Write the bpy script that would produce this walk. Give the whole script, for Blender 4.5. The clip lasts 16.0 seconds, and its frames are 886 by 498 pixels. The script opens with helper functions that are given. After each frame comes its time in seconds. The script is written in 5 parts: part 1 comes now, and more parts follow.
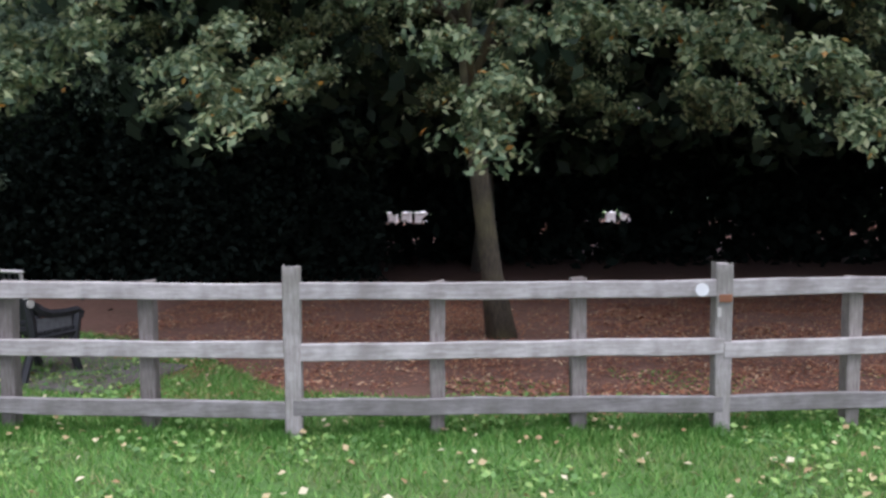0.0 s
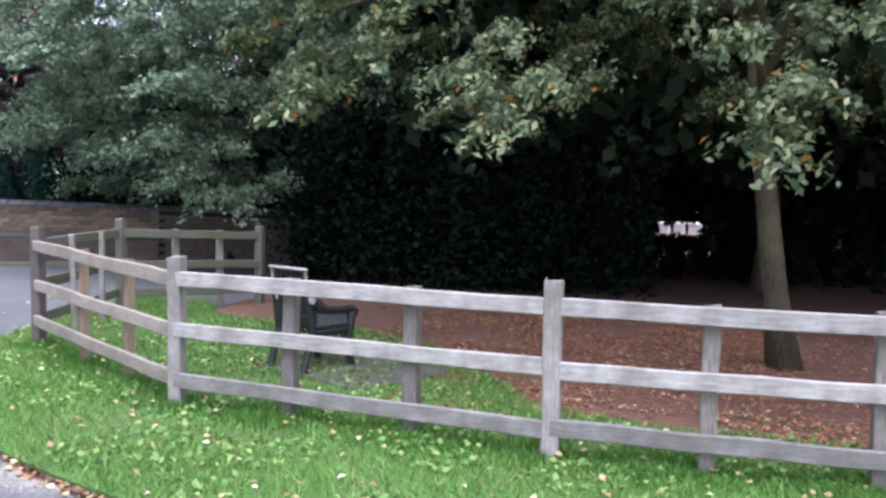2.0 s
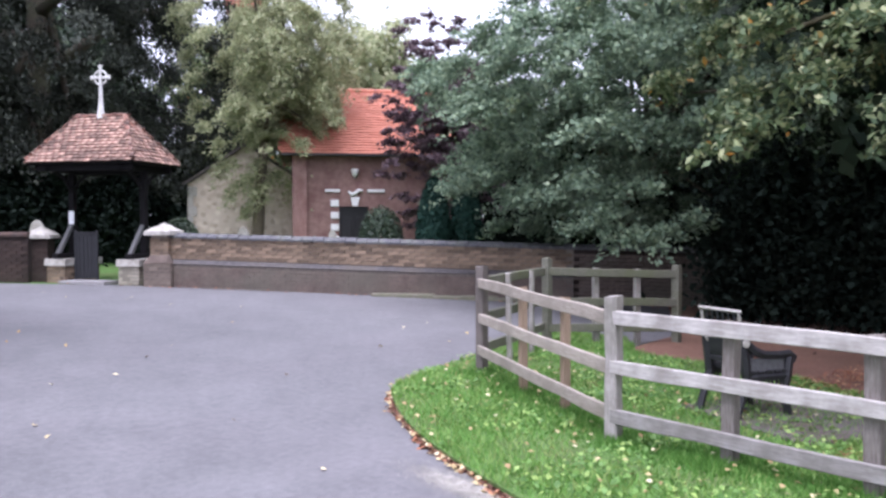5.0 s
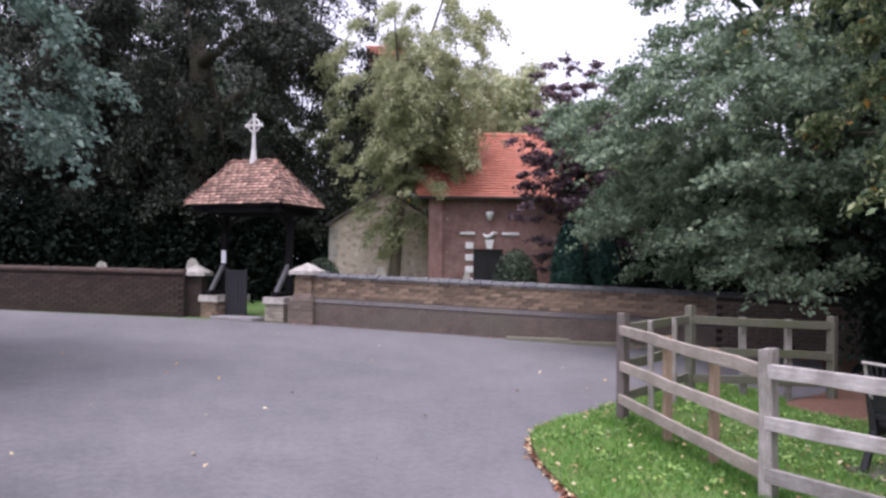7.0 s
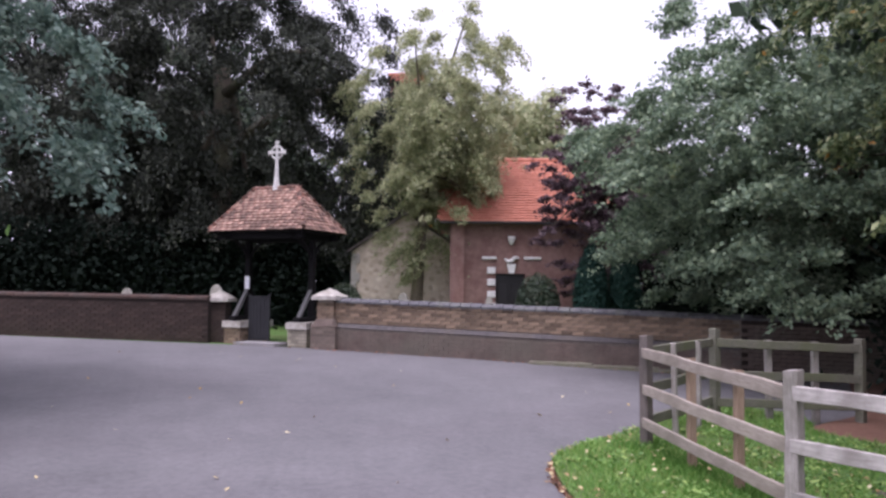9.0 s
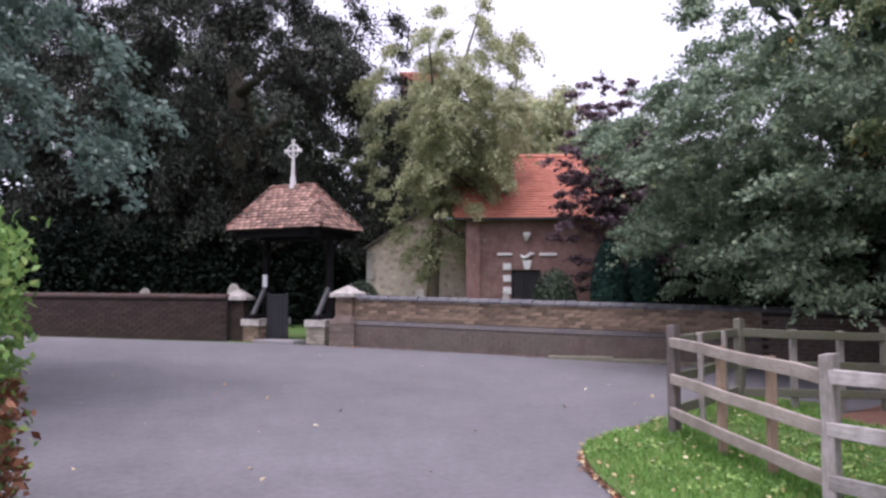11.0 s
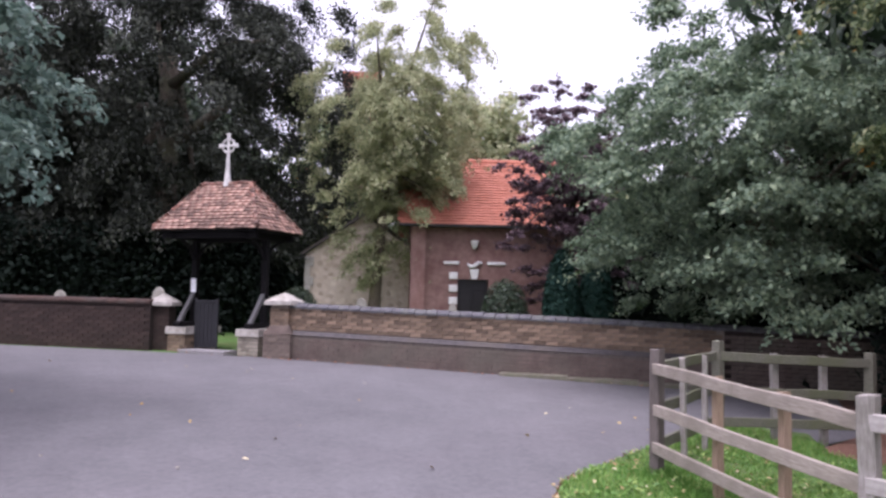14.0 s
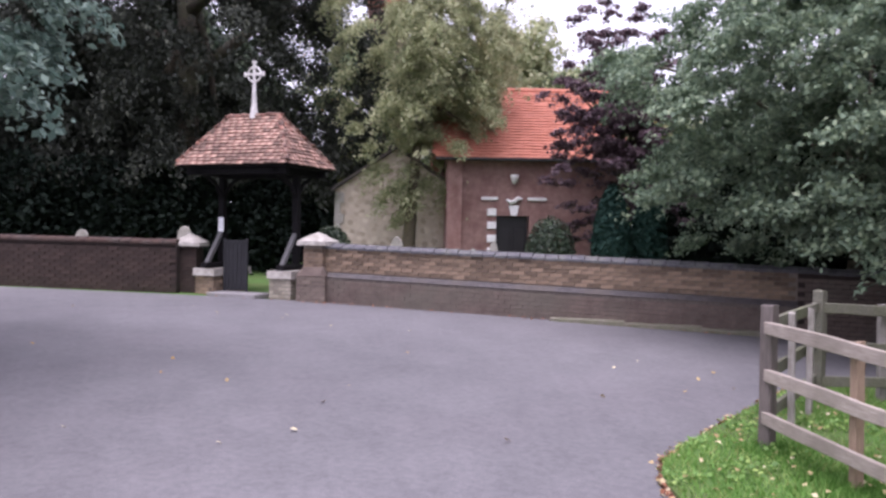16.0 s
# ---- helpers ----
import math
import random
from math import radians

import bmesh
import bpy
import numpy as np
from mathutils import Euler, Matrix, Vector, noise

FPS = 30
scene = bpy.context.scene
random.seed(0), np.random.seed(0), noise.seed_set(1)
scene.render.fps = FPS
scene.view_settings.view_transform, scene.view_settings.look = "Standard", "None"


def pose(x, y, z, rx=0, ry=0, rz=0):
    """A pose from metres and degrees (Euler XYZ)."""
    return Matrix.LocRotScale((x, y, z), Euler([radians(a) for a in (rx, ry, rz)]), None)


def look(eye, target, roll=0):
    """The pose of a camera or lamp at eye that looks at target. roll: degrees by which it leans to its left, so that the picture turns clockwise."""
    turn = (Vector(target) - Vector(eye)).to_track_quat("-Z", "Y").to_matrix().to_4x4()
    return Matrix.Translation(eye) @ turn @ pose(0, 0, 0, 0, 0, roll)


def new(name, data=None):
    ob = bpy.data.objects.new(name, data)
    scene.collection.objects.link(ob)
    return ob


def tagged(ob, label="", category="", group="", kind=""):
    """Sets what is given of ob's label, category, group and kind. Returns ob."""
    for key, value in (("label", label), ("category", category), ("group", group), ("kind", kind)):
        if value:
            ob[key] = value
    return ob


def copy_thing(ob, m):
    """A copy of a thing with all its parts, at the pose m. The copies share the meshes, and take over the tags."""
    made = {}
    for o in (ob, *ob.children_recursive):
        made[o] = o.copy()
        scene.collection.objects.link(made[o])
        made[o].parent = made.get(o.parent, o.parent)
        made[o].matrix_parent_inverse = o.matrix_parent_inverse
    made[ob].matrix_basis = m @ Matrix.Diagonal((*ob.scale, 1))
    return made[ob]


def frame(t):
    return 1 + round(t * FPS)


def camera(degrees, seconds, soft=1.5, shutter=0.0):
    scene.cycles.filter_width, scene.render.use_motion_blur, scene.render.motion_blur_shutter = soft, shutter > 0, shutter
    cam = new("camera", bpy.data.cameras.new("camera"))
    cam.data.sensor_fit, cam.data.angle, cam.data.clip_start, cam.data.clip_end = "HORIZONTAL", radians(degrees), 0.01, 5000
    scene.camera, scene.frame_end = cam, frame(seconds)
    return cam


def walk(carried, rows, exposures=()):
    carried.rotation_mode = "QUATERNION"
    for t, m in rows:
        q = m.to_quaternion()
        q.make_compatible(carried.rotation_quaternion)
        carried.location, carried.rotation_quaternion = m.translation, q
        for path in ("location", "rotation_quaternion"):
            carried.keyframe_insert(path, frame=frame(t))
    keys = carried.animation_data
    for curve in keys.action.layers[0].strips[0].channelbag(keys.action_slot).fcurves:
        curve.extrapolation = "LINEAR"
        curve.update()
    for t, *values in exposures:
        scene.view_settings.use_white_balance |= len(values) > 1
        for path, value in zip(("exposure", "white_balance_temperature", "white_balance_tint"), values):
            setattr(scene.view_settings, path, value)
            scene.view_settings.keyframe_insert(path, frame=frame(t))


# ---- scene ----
cam = camera(56.6, 16.0, 2.7)
PATH = [
    (0, (0.355, 0.185, 1.635), (0.145, 2.169, 1.488), -0.2),
    (0.5, (0.358, 0.28, 1.65), (-0.001, 2.243, 1.517), 0.4),
    (1, (0.353, 0.371, 1.652), (-0.167, 2.298, 1.529), 0.5),
    (1.5, (0.321, 0.448, 1.658), (-0.348, 2.328, 1.522), 1.3),
    (2, (0.304, 0.43, 1.667), (-0.525, 2.245, 1.53), 1.1),
    (2.5, (0.29, 0.428, 1.659), (-0.696, 2.161, 1.498), 0.9),
    (3, (0.242, 0.38, 1.671), (-0.838, 2.056, 1.513), 0.1),
    (3.5, (0.205, 0.343, 1.689), (-1.01, 1.926, 1.55), -0.2),
    (4, (0.174, 0.271, 1.686), (-1.16, 1.757, 1.574), -0.3),
    (4.5, (0.16, 0.227, 1.708), (-1.3, 1.591, 1.624), -0.6),
    (5, (0.124, 0.185, 1.705), (-1.443, 1.426, 1.647), -0.1),
    (7.5, (0.097, 0.052, 1.732), (-1.657, 1.012, 1.795), 0.8),
    (8, (0.099, 0.051, 1.724), (-1.656, 1.006, 1.815), 0.8),
    (8.5, (0.103, 0.05, 1.716), (-1.658, 0.993, 1.814), 0.5),
    (9, (0.123, 0.073, 1.703), (-1.644, 1.003, 1.807), 0.5),
    (11.5, (0.006, -0.128, 1.604), (-1.773, 0.78, 1.705), -0.2),
    (12, (-0.097, -0.064, 1.612), (-1.893, 0.811, 1.703), 1.0),
    (12.5, (-0.256, 0.05, 1.64), (-2.064, 0.894, 1.783), 2.5),
    (13, (-0.451, 0.133, 1.659), (-2.198, 1.096, 1.801), 1.6),
    (13.5, (-0.808, 0.212, 1.681), (-2.501, 1.258, 1.888), 0.3),
    (14, (-1.066, 0.251, 1.693), (-2.767, 1.296, 1.814), 1.1),
    (14.5, (-1.322, 0.38, 1.736), (-3.027, 1.42, 1.841), 2.2),
    (15, (-1.631, 0.446, 1.762), (-3.318, 1.518, 1.827), 2.1),
    (15.5, (-1.957, 0.45, 1.797), (-3.643, 1.526, 1.796), 0.5),
    (16, (-2.271, 0.442, 1.815), (-3.998, 1.45, 1.772), 0.9),
]
walk(cam, [(t, look(eye, target, roll)) for t, eye, target, roll in PATH], [(0, 1.2, 5600, 20), (0.7, 1.42, 5600, 20), (1.5, 1.7, 5550, 21), (2.5, 1.75, 5480, 22), (3.5, 1.75, 5400, 22), (5, 1.75, 5650, 25), (7.5, 1.25, 5950, 30), (9, 1.2, 5950, 32), (12.5, 1.25, 5950, 32), (16, 1.45, 5950, 33)])

# ---- light ----
world = bpy.data.worlds.new("overcast_sky")
scene.world = world
world.use_nodes = True
wn, wl = world.node_tree.nodes, world.node_tree.links
sky = wn.new("ShaderNodeTexSky")
sky.sky_type, sky.sun_disc = "NISHITA", False
sky.sun_elevation, sky.sun_rotation = radians(72), radians(139)
sky.air_density, sky.dust_density, sky.ozone_density = 1.0, 4.0, 1.0
grey = wn.new("ShaderNodeHueSaturation")
grey.inputs["Saturation"].default_value = 0.12
wl.new(sky.outputs[0], grey.inputs["Color"])
cloud = wn.new("ShaderNodeMix")
cloud.data_type = "RGBA"
cloud.inputs[0].default_value = 0.7
cloud.inputs[7].default_value = (5.2, 5.3, 5.6, 1)
wl.new(grey.outputs[0], cloud.inputs[6])
wl.new(cloud.outputs[2], wn["Background"].inputs["Color"])
wn["Background"].inputs["Strength"].default_value = 0.11

sun = new("sun", bpy.data.lights.new("sun", "SUN"))
sun.data.energy, sun.data.angle, sun.data.color = 1.5, radians(50), (1.0, 0.96, 0.9)
sun.matrix_world = look((0, 0, 30), (-6.4, 7.4, 0))


# ---- materials ----
def mat(name, rough=0.8, metal=0.0):
    m = bpy.data.materials.new(name)
    m.use_nodes = True
    b = m.node_tree.nodes["Principled BSDF"]
    b.inputs["Roughness"].default_value, b.inputs["Metallic"].default_value = rough, metal
    return m, m.node_tree.nodes, m.node_tree.links, b


def tex_noise(n, l, scale, detail=4, rough=0.6, stretch=None, coord="Object"):
    c = n.new("ShaderNodeTexCoord")
    t = n.new("ShaderNodeTexNoise")
    t.inputs["Scale"].default_value, t.inputs["Detail"].default_value, t.inputs["Roughness"].default_value = scale, detail, rough
    if stretch:
        mp = n.new("ShaderNodeMapping")
        mp.inputs["Scale"].default_value = stretch
        l.new(c.outputs[coord], mp.inputs[0])
        l.new(mp.outputs[0], t.inputs["Vector"])
    else:
        l.new(c.outputs[coord], t.inputs["Vector"])
    return t.outputs["Fac"]


def ramp(n, l, fac, stops):
    r = n.new("ShaderNodeValToRGB")
    e = r.color_ramp.elements
    while len(e) < len(stops):
        e.new(0.5)
    for k, (p, c) in zip(e, stops):
        k.position, k.color = p, (*c, 1)
    l.new(fac, r.inputs[0])
    return r.outputs[0]


def mix(n, l, fac, a, b, mode="MIX"):
    m = n.new("ShaderNodeMix")
    m.data_type, m.blend_type = "RGBA", mode
    for slot, v in ((m.inputs[0], fac), (m.inputs[6], a), (m.inputs[7], b)):
        if hasattr(v, "is_output"):
            l.new(v, slot)
        else:
            slot.default_value = v if isinstance(v, (int, float)) else (*v, 1)
    return m.outputs[2]


def bump(n, l, b, fac, strength=0.3, dist=0.01):
    k = n.new("ShaderNodeBump")
    k.inputs["Strength"].default_value, k.inputs["Distance"].default_value = strength, dist
    l.new(fac, k.inputs["Height"])
    l.new(k.outputs[0], b.inputs["Normal"])


def surface(name, dark, light, scale, rough=0.85, stretch=None, stain=None, stain_scale=1.2, bump_by=0.3, bump_dist=0.01, per=None, coord="Object", knots=0, worn=0.0):
    """Two-scale noise colour with relief; per: spread of brightness from piece to piece."""
    m, n, l, b = mat(name, rough)
    fine = tex_noise(n, l, scale, 6, 0.65, stretch, coord)
    c = ramp(n, l, fine, [(0.3, dark), (0.7, light)])
    if stain:
        big = ramp(n, l, tex_noise(n, l, stain_scale, 3, 0.6, None, coord), [(0.45, (0, 0, 0)), (0.65, (1, 1, 1))])
        c = mix(n, l, big, c, mix(n, l, 0.6, c, stain))
    if knots:
        vo = n.new("ShaderNodeTexVoronoi")
        vo.inputs["Scale"].default_value = knots
        l.new(n.new("ShaderNodeTexCoord").outputs["Object"], vo.inputs["Vector"])
        spot = ramp(n, l, vo.outputs["Distance"], [(0.10, (1, 1, 1)), (0.24, (0, 0, 0))])
        c = mix(n, l, spot, c, mix(n, l, 0.5, c, (0.08, 0.065, 0.055)))
        blotch = ramp(n, l, tex_noise(n, l, 5.0, 4, 0.7), [(0.4, (0.76, 0.74, 0.72)), (0.65, (1.1, 1.1, 1.1))])
        c = mix(n, l, 0.8, c, blotch, "MULTIPLY")
    if worn:
        for size, lo, hi in ((0.22, 0.86, 1.08), (1.7, 0.90, 1.06), (14.0, 0.86, 1.10)):
            patch = ramp(n, l, tex_noise(n, l, size, 5, 0.7, None, coord), [(0.36, (lo, lo, lo)), (0.62, (hi, hi * 0.995, hi * 0.99))])
            c = mix(n, l, worn, c, patch, "MULTIPLY")
    if per:
        o = n.new("ShaderNodeObjectInfo")
        h = n.new("ShaderNodeHueSaturation")
        mr = n.new("ShaderNodeMapRange")
        mr.inputs["To Min"].default_value, mr.inputs["To Max"].default_value = 1 - per, 1 + per
        l.new(o.outputs["Random"], mr.inputs[0])
        l.new(mr.outputs[0], h.inputs["Value"])
        l.new(c, h.inputs["Color"])
        c = h.outputs[0]
    l.new(c, b.inputs["Base Color"])
    bump(n, l, b, fine, bump_by, bump_dist)
    return m


def leaf_mat(name, stops, through_light=0.25, rough=0.5, stain_scale=0.6, shift=0.25, gloss=0.3):
    """Leaves: colour from leaf to leaf and from bough to bough, with light passing through."""
    m, n, l, b = mat(name, rough)
    g = n.new("ShaderNodeNewGeometry")
    c = ramp(n, l, g.outputs["Random Per Island"], stops)
    h = n.new("ShaderNodeHueSaturation")
    mr = n.new("ShaderNodeMapRange")
    mr.inputs["To Min"].default_value, mr.inputs["To Max"].default_value = 1 - shift, 1 + shift
    l.new(tex_noise(n, l, stain_scale, 2), mr.inputs[0])
    l.new(mr.outputs[0], h.inputs["Value"])
    l.new(c, h.inputs["Color"])
    l.new(h.outputs[0], b.inputs["Base Color"])
    b.inputs["Specular IOR Level"].default_value = gloss
    t = n.new("ShaderNodeBsdfTranslucent")
    l.new(h.outputs[0], t.inputs["Color"])
    s = n.new("ShaderNodeMixShader")
    s.inputs[0].default_value = through_light
    l.new(b.outputs[0], s.inputs[1])
    l.new(t.outputs[0], s.inputs[2])
    l.new(s.outputs[0], n["Material Output"].inputs["Surface"])
    return m


ASPHALT = surface("asphalt", (0.104, 0.103, 0.108), (0.168, 0.166, 0.174), 90, 0.85, stain=(0.135, 0.13, 0.138), stain_scale=0.5, bump_by=0.35, bump_dist=0.005, worn=1.0)
SOIL = surface("soil", (0.10, 0.05, 0.035), (0.22, 0.112, 0.075), 22, 0.95, stain=(0.12, 0.065, 0.04), stain_scale=1.4, bump_by=0.6, bump_dist=0.03)
TURF = surface("turf", (0.05, 0.11, 0.02), (0.11, 0.22, 0.045), 30, 0.95, stain=(0.11, 0.10, 0.04), stain_scale=1.1, bump_by=0.7, bump_dist=0.03)
BLADE = leaf_mat("grass_blade", [(0.0, (0.10, 0.22, 0.042)), (0.6, (0.18, 0.37, 0.078)), (0.95, (0.31, 0.41, 0.13)), (1.0, (0.28, 0.24, 0.10))], 0.3, 0.6)
HAUNCH = surface("mossy_concrete", (0.13, 0.125, 0.09), (0.25, 0.235, 0.18), 12, 0.95, stain=(0.12, 0.13, 0.07), stain_scale=2, bump_by=0.5)
BLADE_DEEP = leaf_mat("deep_grass_blade", [(0.0, (0.06, 0.16, 0.025)), (0.7, (0.11, 0.26, 0.045)), (1.0, (0.2, 0.34, 0.08))], 0.3, 0.6)
GRAVEL = surface("gritty_edge", (0.16, 0.15, 0.145), (0.34, 0.33, 0.33), 60, 0.95, bump_by=0.6)
SLAB = surface("earthy_concrete", (0.07, 0.06, 0.055), (0.15, 0.13, 0.12), 14, 0.95, stain=(0.09, 0.06, 0.045), stain_scale=3, bump_by=0.4)
WOOD_GREY = surface("weathered_wood", (0.31, 0.285, 0.265), (0.53, 0.50, 0.475), 6, 0.85, (1, 8, 8), stain=(0.23, 0.21, 0.19), stain_scale=3.2, bump_by=0.35, bump_dist=0.006, per=0.12, knots=4.5)
WOOD_POST = surface("weathered_post_wood", (0.25, 0.225, 0.205), (0.50, 0.465, 0.435), 9, 0.88, (14, 14, 1), stain=(0.14, 0.15, 0.10), stain_scale=1.8, bump_by=0.4, bump_dist=0.006, per=0.15, knots=4.5)
WOOD_SHORT = surface("brownish_short_post_wood", (0.17, 0.145, 0.13), (0.33, 0.295, 0.27), 8, 0.9, (10, 10, 1), stain=(0.12, 0.11, 0.085), stain_scale=1.8, bump_by=0.4, bump_dist=0.006, per=0.22, knots=3)
WOOD_LOW = surface("grimy_low_rail_wood", (0.19, 0.175, 0.165), (0.34, 0.32, 0.305), 7, 0.9, (1, 9, 9), stain=(0.15, 0.14, 0.12), stain_scale=2.2, bump_by=0.35, bump_dist=0.006, per=0.15, knots=4)
WOOD_DARK = surface("brown_weathered_post", (0.09, 0.075, 0.068), (0.19, 0.16, 0.145), 9, 0.88, (14, 14, 1), stain=(0.08, 0.07, 0.06), stain_scale=2, bump_by=0.4, bump_dist=0.006)
WOOD_TAN = surface("tan_weathered_rail", (0.25, 0.21, 0.175), (0.47, 0.41, 0.35), 9, 0.85, (1, 14, 14), stain=(0.2, 0.175, 0.14), stain_scale=2, bump_by=0.35, bump_dist=0.006, per=0.1)
WOOD_BROWN = surface("newer_post_wood", (0.22, 0.15, 0.10), (0.36, 0.265, 0.185), 9, 0.85, (14, 14, 1), bump_by=0.3, bump_dist=0.005, per=0.1)
WOOD_MOSS = surface("mossy_wood", (0.10, 0.098, 0.075), (0.21, 0.205, 0.155), 9, 0.9, (6, 6, 6), stain=(0.12, 0.14, 0.06), bump_by=0.4, bump_dist=0.006, per=0.15)
TIMBER = surface("near_black_timber", (0.007, 0.0065, 0.007), (0.018, 0.017, 0.018), 10, 0.95, (12, 12, 1), bump_by=0.3)
BRICK = surface("yellow_stock_brick", (0.135, 0.095, 0.068), (0.315, 0.23, 0.152), 6, 0.9, stain=(0.10, 0.07, 0.055), stain_scale=1.1, bump_by=0.4, bump_dist=0.006, per=0.42)
BRICK_PALE = surface("limewashed_brick", (0.22, 0.19, 0.15), (0.45, 0.41, 0.34), 7, 0.92, stain=(0.16, 0.15, 0.10), stain_scale=3, bump_by=0.4, bump_dist=0.006, per=0.25)
WOOD_STRUT = surface("grey_strut_wood", (0.06, 0.06, 0.06), (0.14, 0.14, 0.14), 9, 0.9, (12, 12, 2), bump_by=0.3)
# Plinth brick; on wall_far the darker tone stands in for the overhanging branches' shade.
BRICK_DARK = surface("sooty_and_shaded_brick", (0.105, 0.078, 0.066), (0.20, 0.152, 0.125), 5, 0.92, stain=(0.15, 0.14, 0.11), stain_scale=0.7, bump_by=0.4, bump_dist=0.006, per=0.25)
# Very dark brown: the trees' shade on the left wall is in this colour.
BRICK_BROWN = surface("shade_dark_brown_brick", (0.028, 0.0155, 0.0125), (0.06, 0.035, 0.026), 7, 0.92, stain=(0.04, 0.036, 0.032), stain_scale=2, bump_by=0.4, bump_dist=0.006, per=0.25)
MORTAR_SOOT = surface("sooty_mortar", (0.09, 0.075, 0.065), (0.16, 0.135, 0.115), 20, 0.95, bump_by=0.4)
COPING_WORN = surface("worn_blue_brick", (0.05, 0.045, 0.046), (0.10, 0.09, 0.09), 10, 0.85, stain=(0.10, 0.085, 0.07), stain_scale=1.5, bump_by=0.4)
# Mortar of the left and far walls, darkened for their shade.
MORTAR_DARK = surface("shade_dark_mortar", (0.026, 0.018, 0.0155), (0.045, 0.032, 0.027), 25, 0.95, bump_by=0.4)
BRICK_RED = surface("red_brick", (0.21, 0.122, 0.105), (0.335, 0.205, 0.176), 7, 0.9, stain=(0.16, 0.07, 0.06), stain_scale=2, bump_by=0.3, bump_dist=0.006, per=0.2)
MORTAR = surface("mortar", (0.15, 0.125, 0.10), (0.26, 0.22, 0.18), 25, 0.95, stain=(0.12, 0.10, 0.085), bump_by=0.4)
COPING = surface("blue_coping_brick", (0.055, 0.054, 0.06), (0.115, 0.113, 0.122), 12, 0.7, stain=(0.14, 0.145, 0.12), stain_scale=3, bump_by=0.25, per=0.15)
STONE = surface("pale_lichened_stone", (0.30, 0.28, 0.25), (0.52, 0.49, 0.44), 9, 0.9, stain=(0.24, 0.23, 0.19), stain_scale=4, bump_by=0.4)
STONE_DULL = surface("mossy_grave_stone", (0.14, 0.125, 0.105), (0.27, 0.245, 0.21), 9, 0.95, stain=(0.12, 0.13, 0.08), stain_scale=4, bump_by=0.4)
FLINT, fn, fl, fb = mat("flint_rubble", 0.85)
fv = fn.new("ShaderNodeTexVoronoi")
fv.inputs["Scale"].default_value = 7.0
fl.new(fn.new("ShaderNodeTexCoord").outputs["Object"], fv.inputs["Vector"])
stone_tone = ramp(fn, fl, fv.outputs["Color"], [(0.15, (0.30, 0.24, 0.18)), (0.5, (0.58, 0.49, 0.38)), (0.85, (0.76, 0.68, 0.56))])
joint = ramp(fn, fl, fv.outputs["Distance"], [(0.45, (0, 0, 0)), (0.75, (1, 1, 1))])
fl.new(mix(fn, fl, tex_noise(fn, fl, 1.1, 3), mix(fn, fl, joint, stone_tone, (0.60, 0.52, 0.42)), (0.48, 0.40, 0.31)), fb.inputs["Base Color"])
bump(fn, fl, fb, fv.outputs["Distance"], 0.6, 0.03)
WHITE = surface("white_paint", (0.68, 0.67, 0.65), (0.80, 0.79, 0.77), 8, 0.6, bump_by=0.1)
CROSS = surface("weathered_white_cross", (0.5, 0.49, 0.47), (0.72, 0.71, 0.69), 12, 0.7, stain=(0.42, 0.41, 0.38), bump_by=0.2)
TILE = surface("mottled_clay_tile", (0.048, 0.031, 0.03), (0.265, 0.12, 0.082), 6, 0.9, stain=(0.36, 0.28, 0.22), stain_scale=8.0, bump_by=0.35, per=0.6)
TILE_RED = surface("orange_clay_tile", (0.40, 0.145, 0.095), (0.57, 0.225, 0.148), 6, 0.8, stain=(0.36, 0.13, 0.08), stain_scale=1.2, bump_by=0.25, per=0.15)
TIMBER.node_tree.nodes["Principled BSDF"].inputs["Specular IOR Level"].default_value = 0.1
BARK_DARK = surface("dark_bark", (0.035, 0.028, 0.02), (0.115, 0.095, 0.06), 10, 0.95, (5, 5, 1), stain=(0.15, 0.14, 0.06), stain_scale=1.6, bump_by=0.8, bump_dist=0.02)
BARK = surface("bark", (0.055, 0.043, 0.033), (0.15, 0.125, 0.095), 10, 0.95, (5, 5, 1), stain=(0.10, 0.115, 0.06), stain_scale=1.6, bump_by=0.8, bump_dist=0.02)
IRON = surface("black_cast_iron", (0.012, 0.012, 0.014), (0.03, 0.03, 0.034), 20, 0.5, bump_by=0.15)
IRON_WORN = surface("greyed_cast_iron", (0.06, 0.06, 0.062), (0.13, 0.13, 0.135), 16, 0.7, bump_by=0.2)
BIN_BLACK = surface("black_gate_board", (0.008, 0.008, 0.01), (0.018, 0.018, 0.022), 9, 0.6, bump_by=0.15)
PLASTIC_WHITE = surface("paper_notice", (0.72, 0.73, 0.75), (0.82, 0.83, 0.85), 15, 0.6, bump_by=0.05)
DARK_GLASS = surface("dark_interior", (0.012, 0.011, 0.012), (0.022, 0.02, 0.02), 3, 0.4, bump_by=0.05)

L_OAK = leaf_mat("broad_leaf", [(0.0, (0.06, 0.10, 0.05)), (0.5, (0.15, 0.205, 0.10)), (0.82, (0.31, 0.355, 0.18)), (0.985, (0.46, 0.47, 0.26)), (0.99, (0.38, 0.22, 0.04)), (1.0, (0.42, 0.2, 0.04))], 0.3)
L_GREY = leaf_mat("grey_green_leaf", [(0.0, (0.11, 0.165, 0.11)), (0.55, (0.195, 0.27, 0.178)), (0.85, (0.27, 0.35, 0.22)), (1.0, (0.37, 0.45, 0.29))], 0.36, 0.6, gloss=0.25)
L_BLUE = leaf_mat("blue_green_leaf", [(0.0, (0.09, 0.15, 0.12)), (0.6, (0.18, 0.265, 0.215)), (1.0, (0.28, 0.37, 0.29))], 0.32)
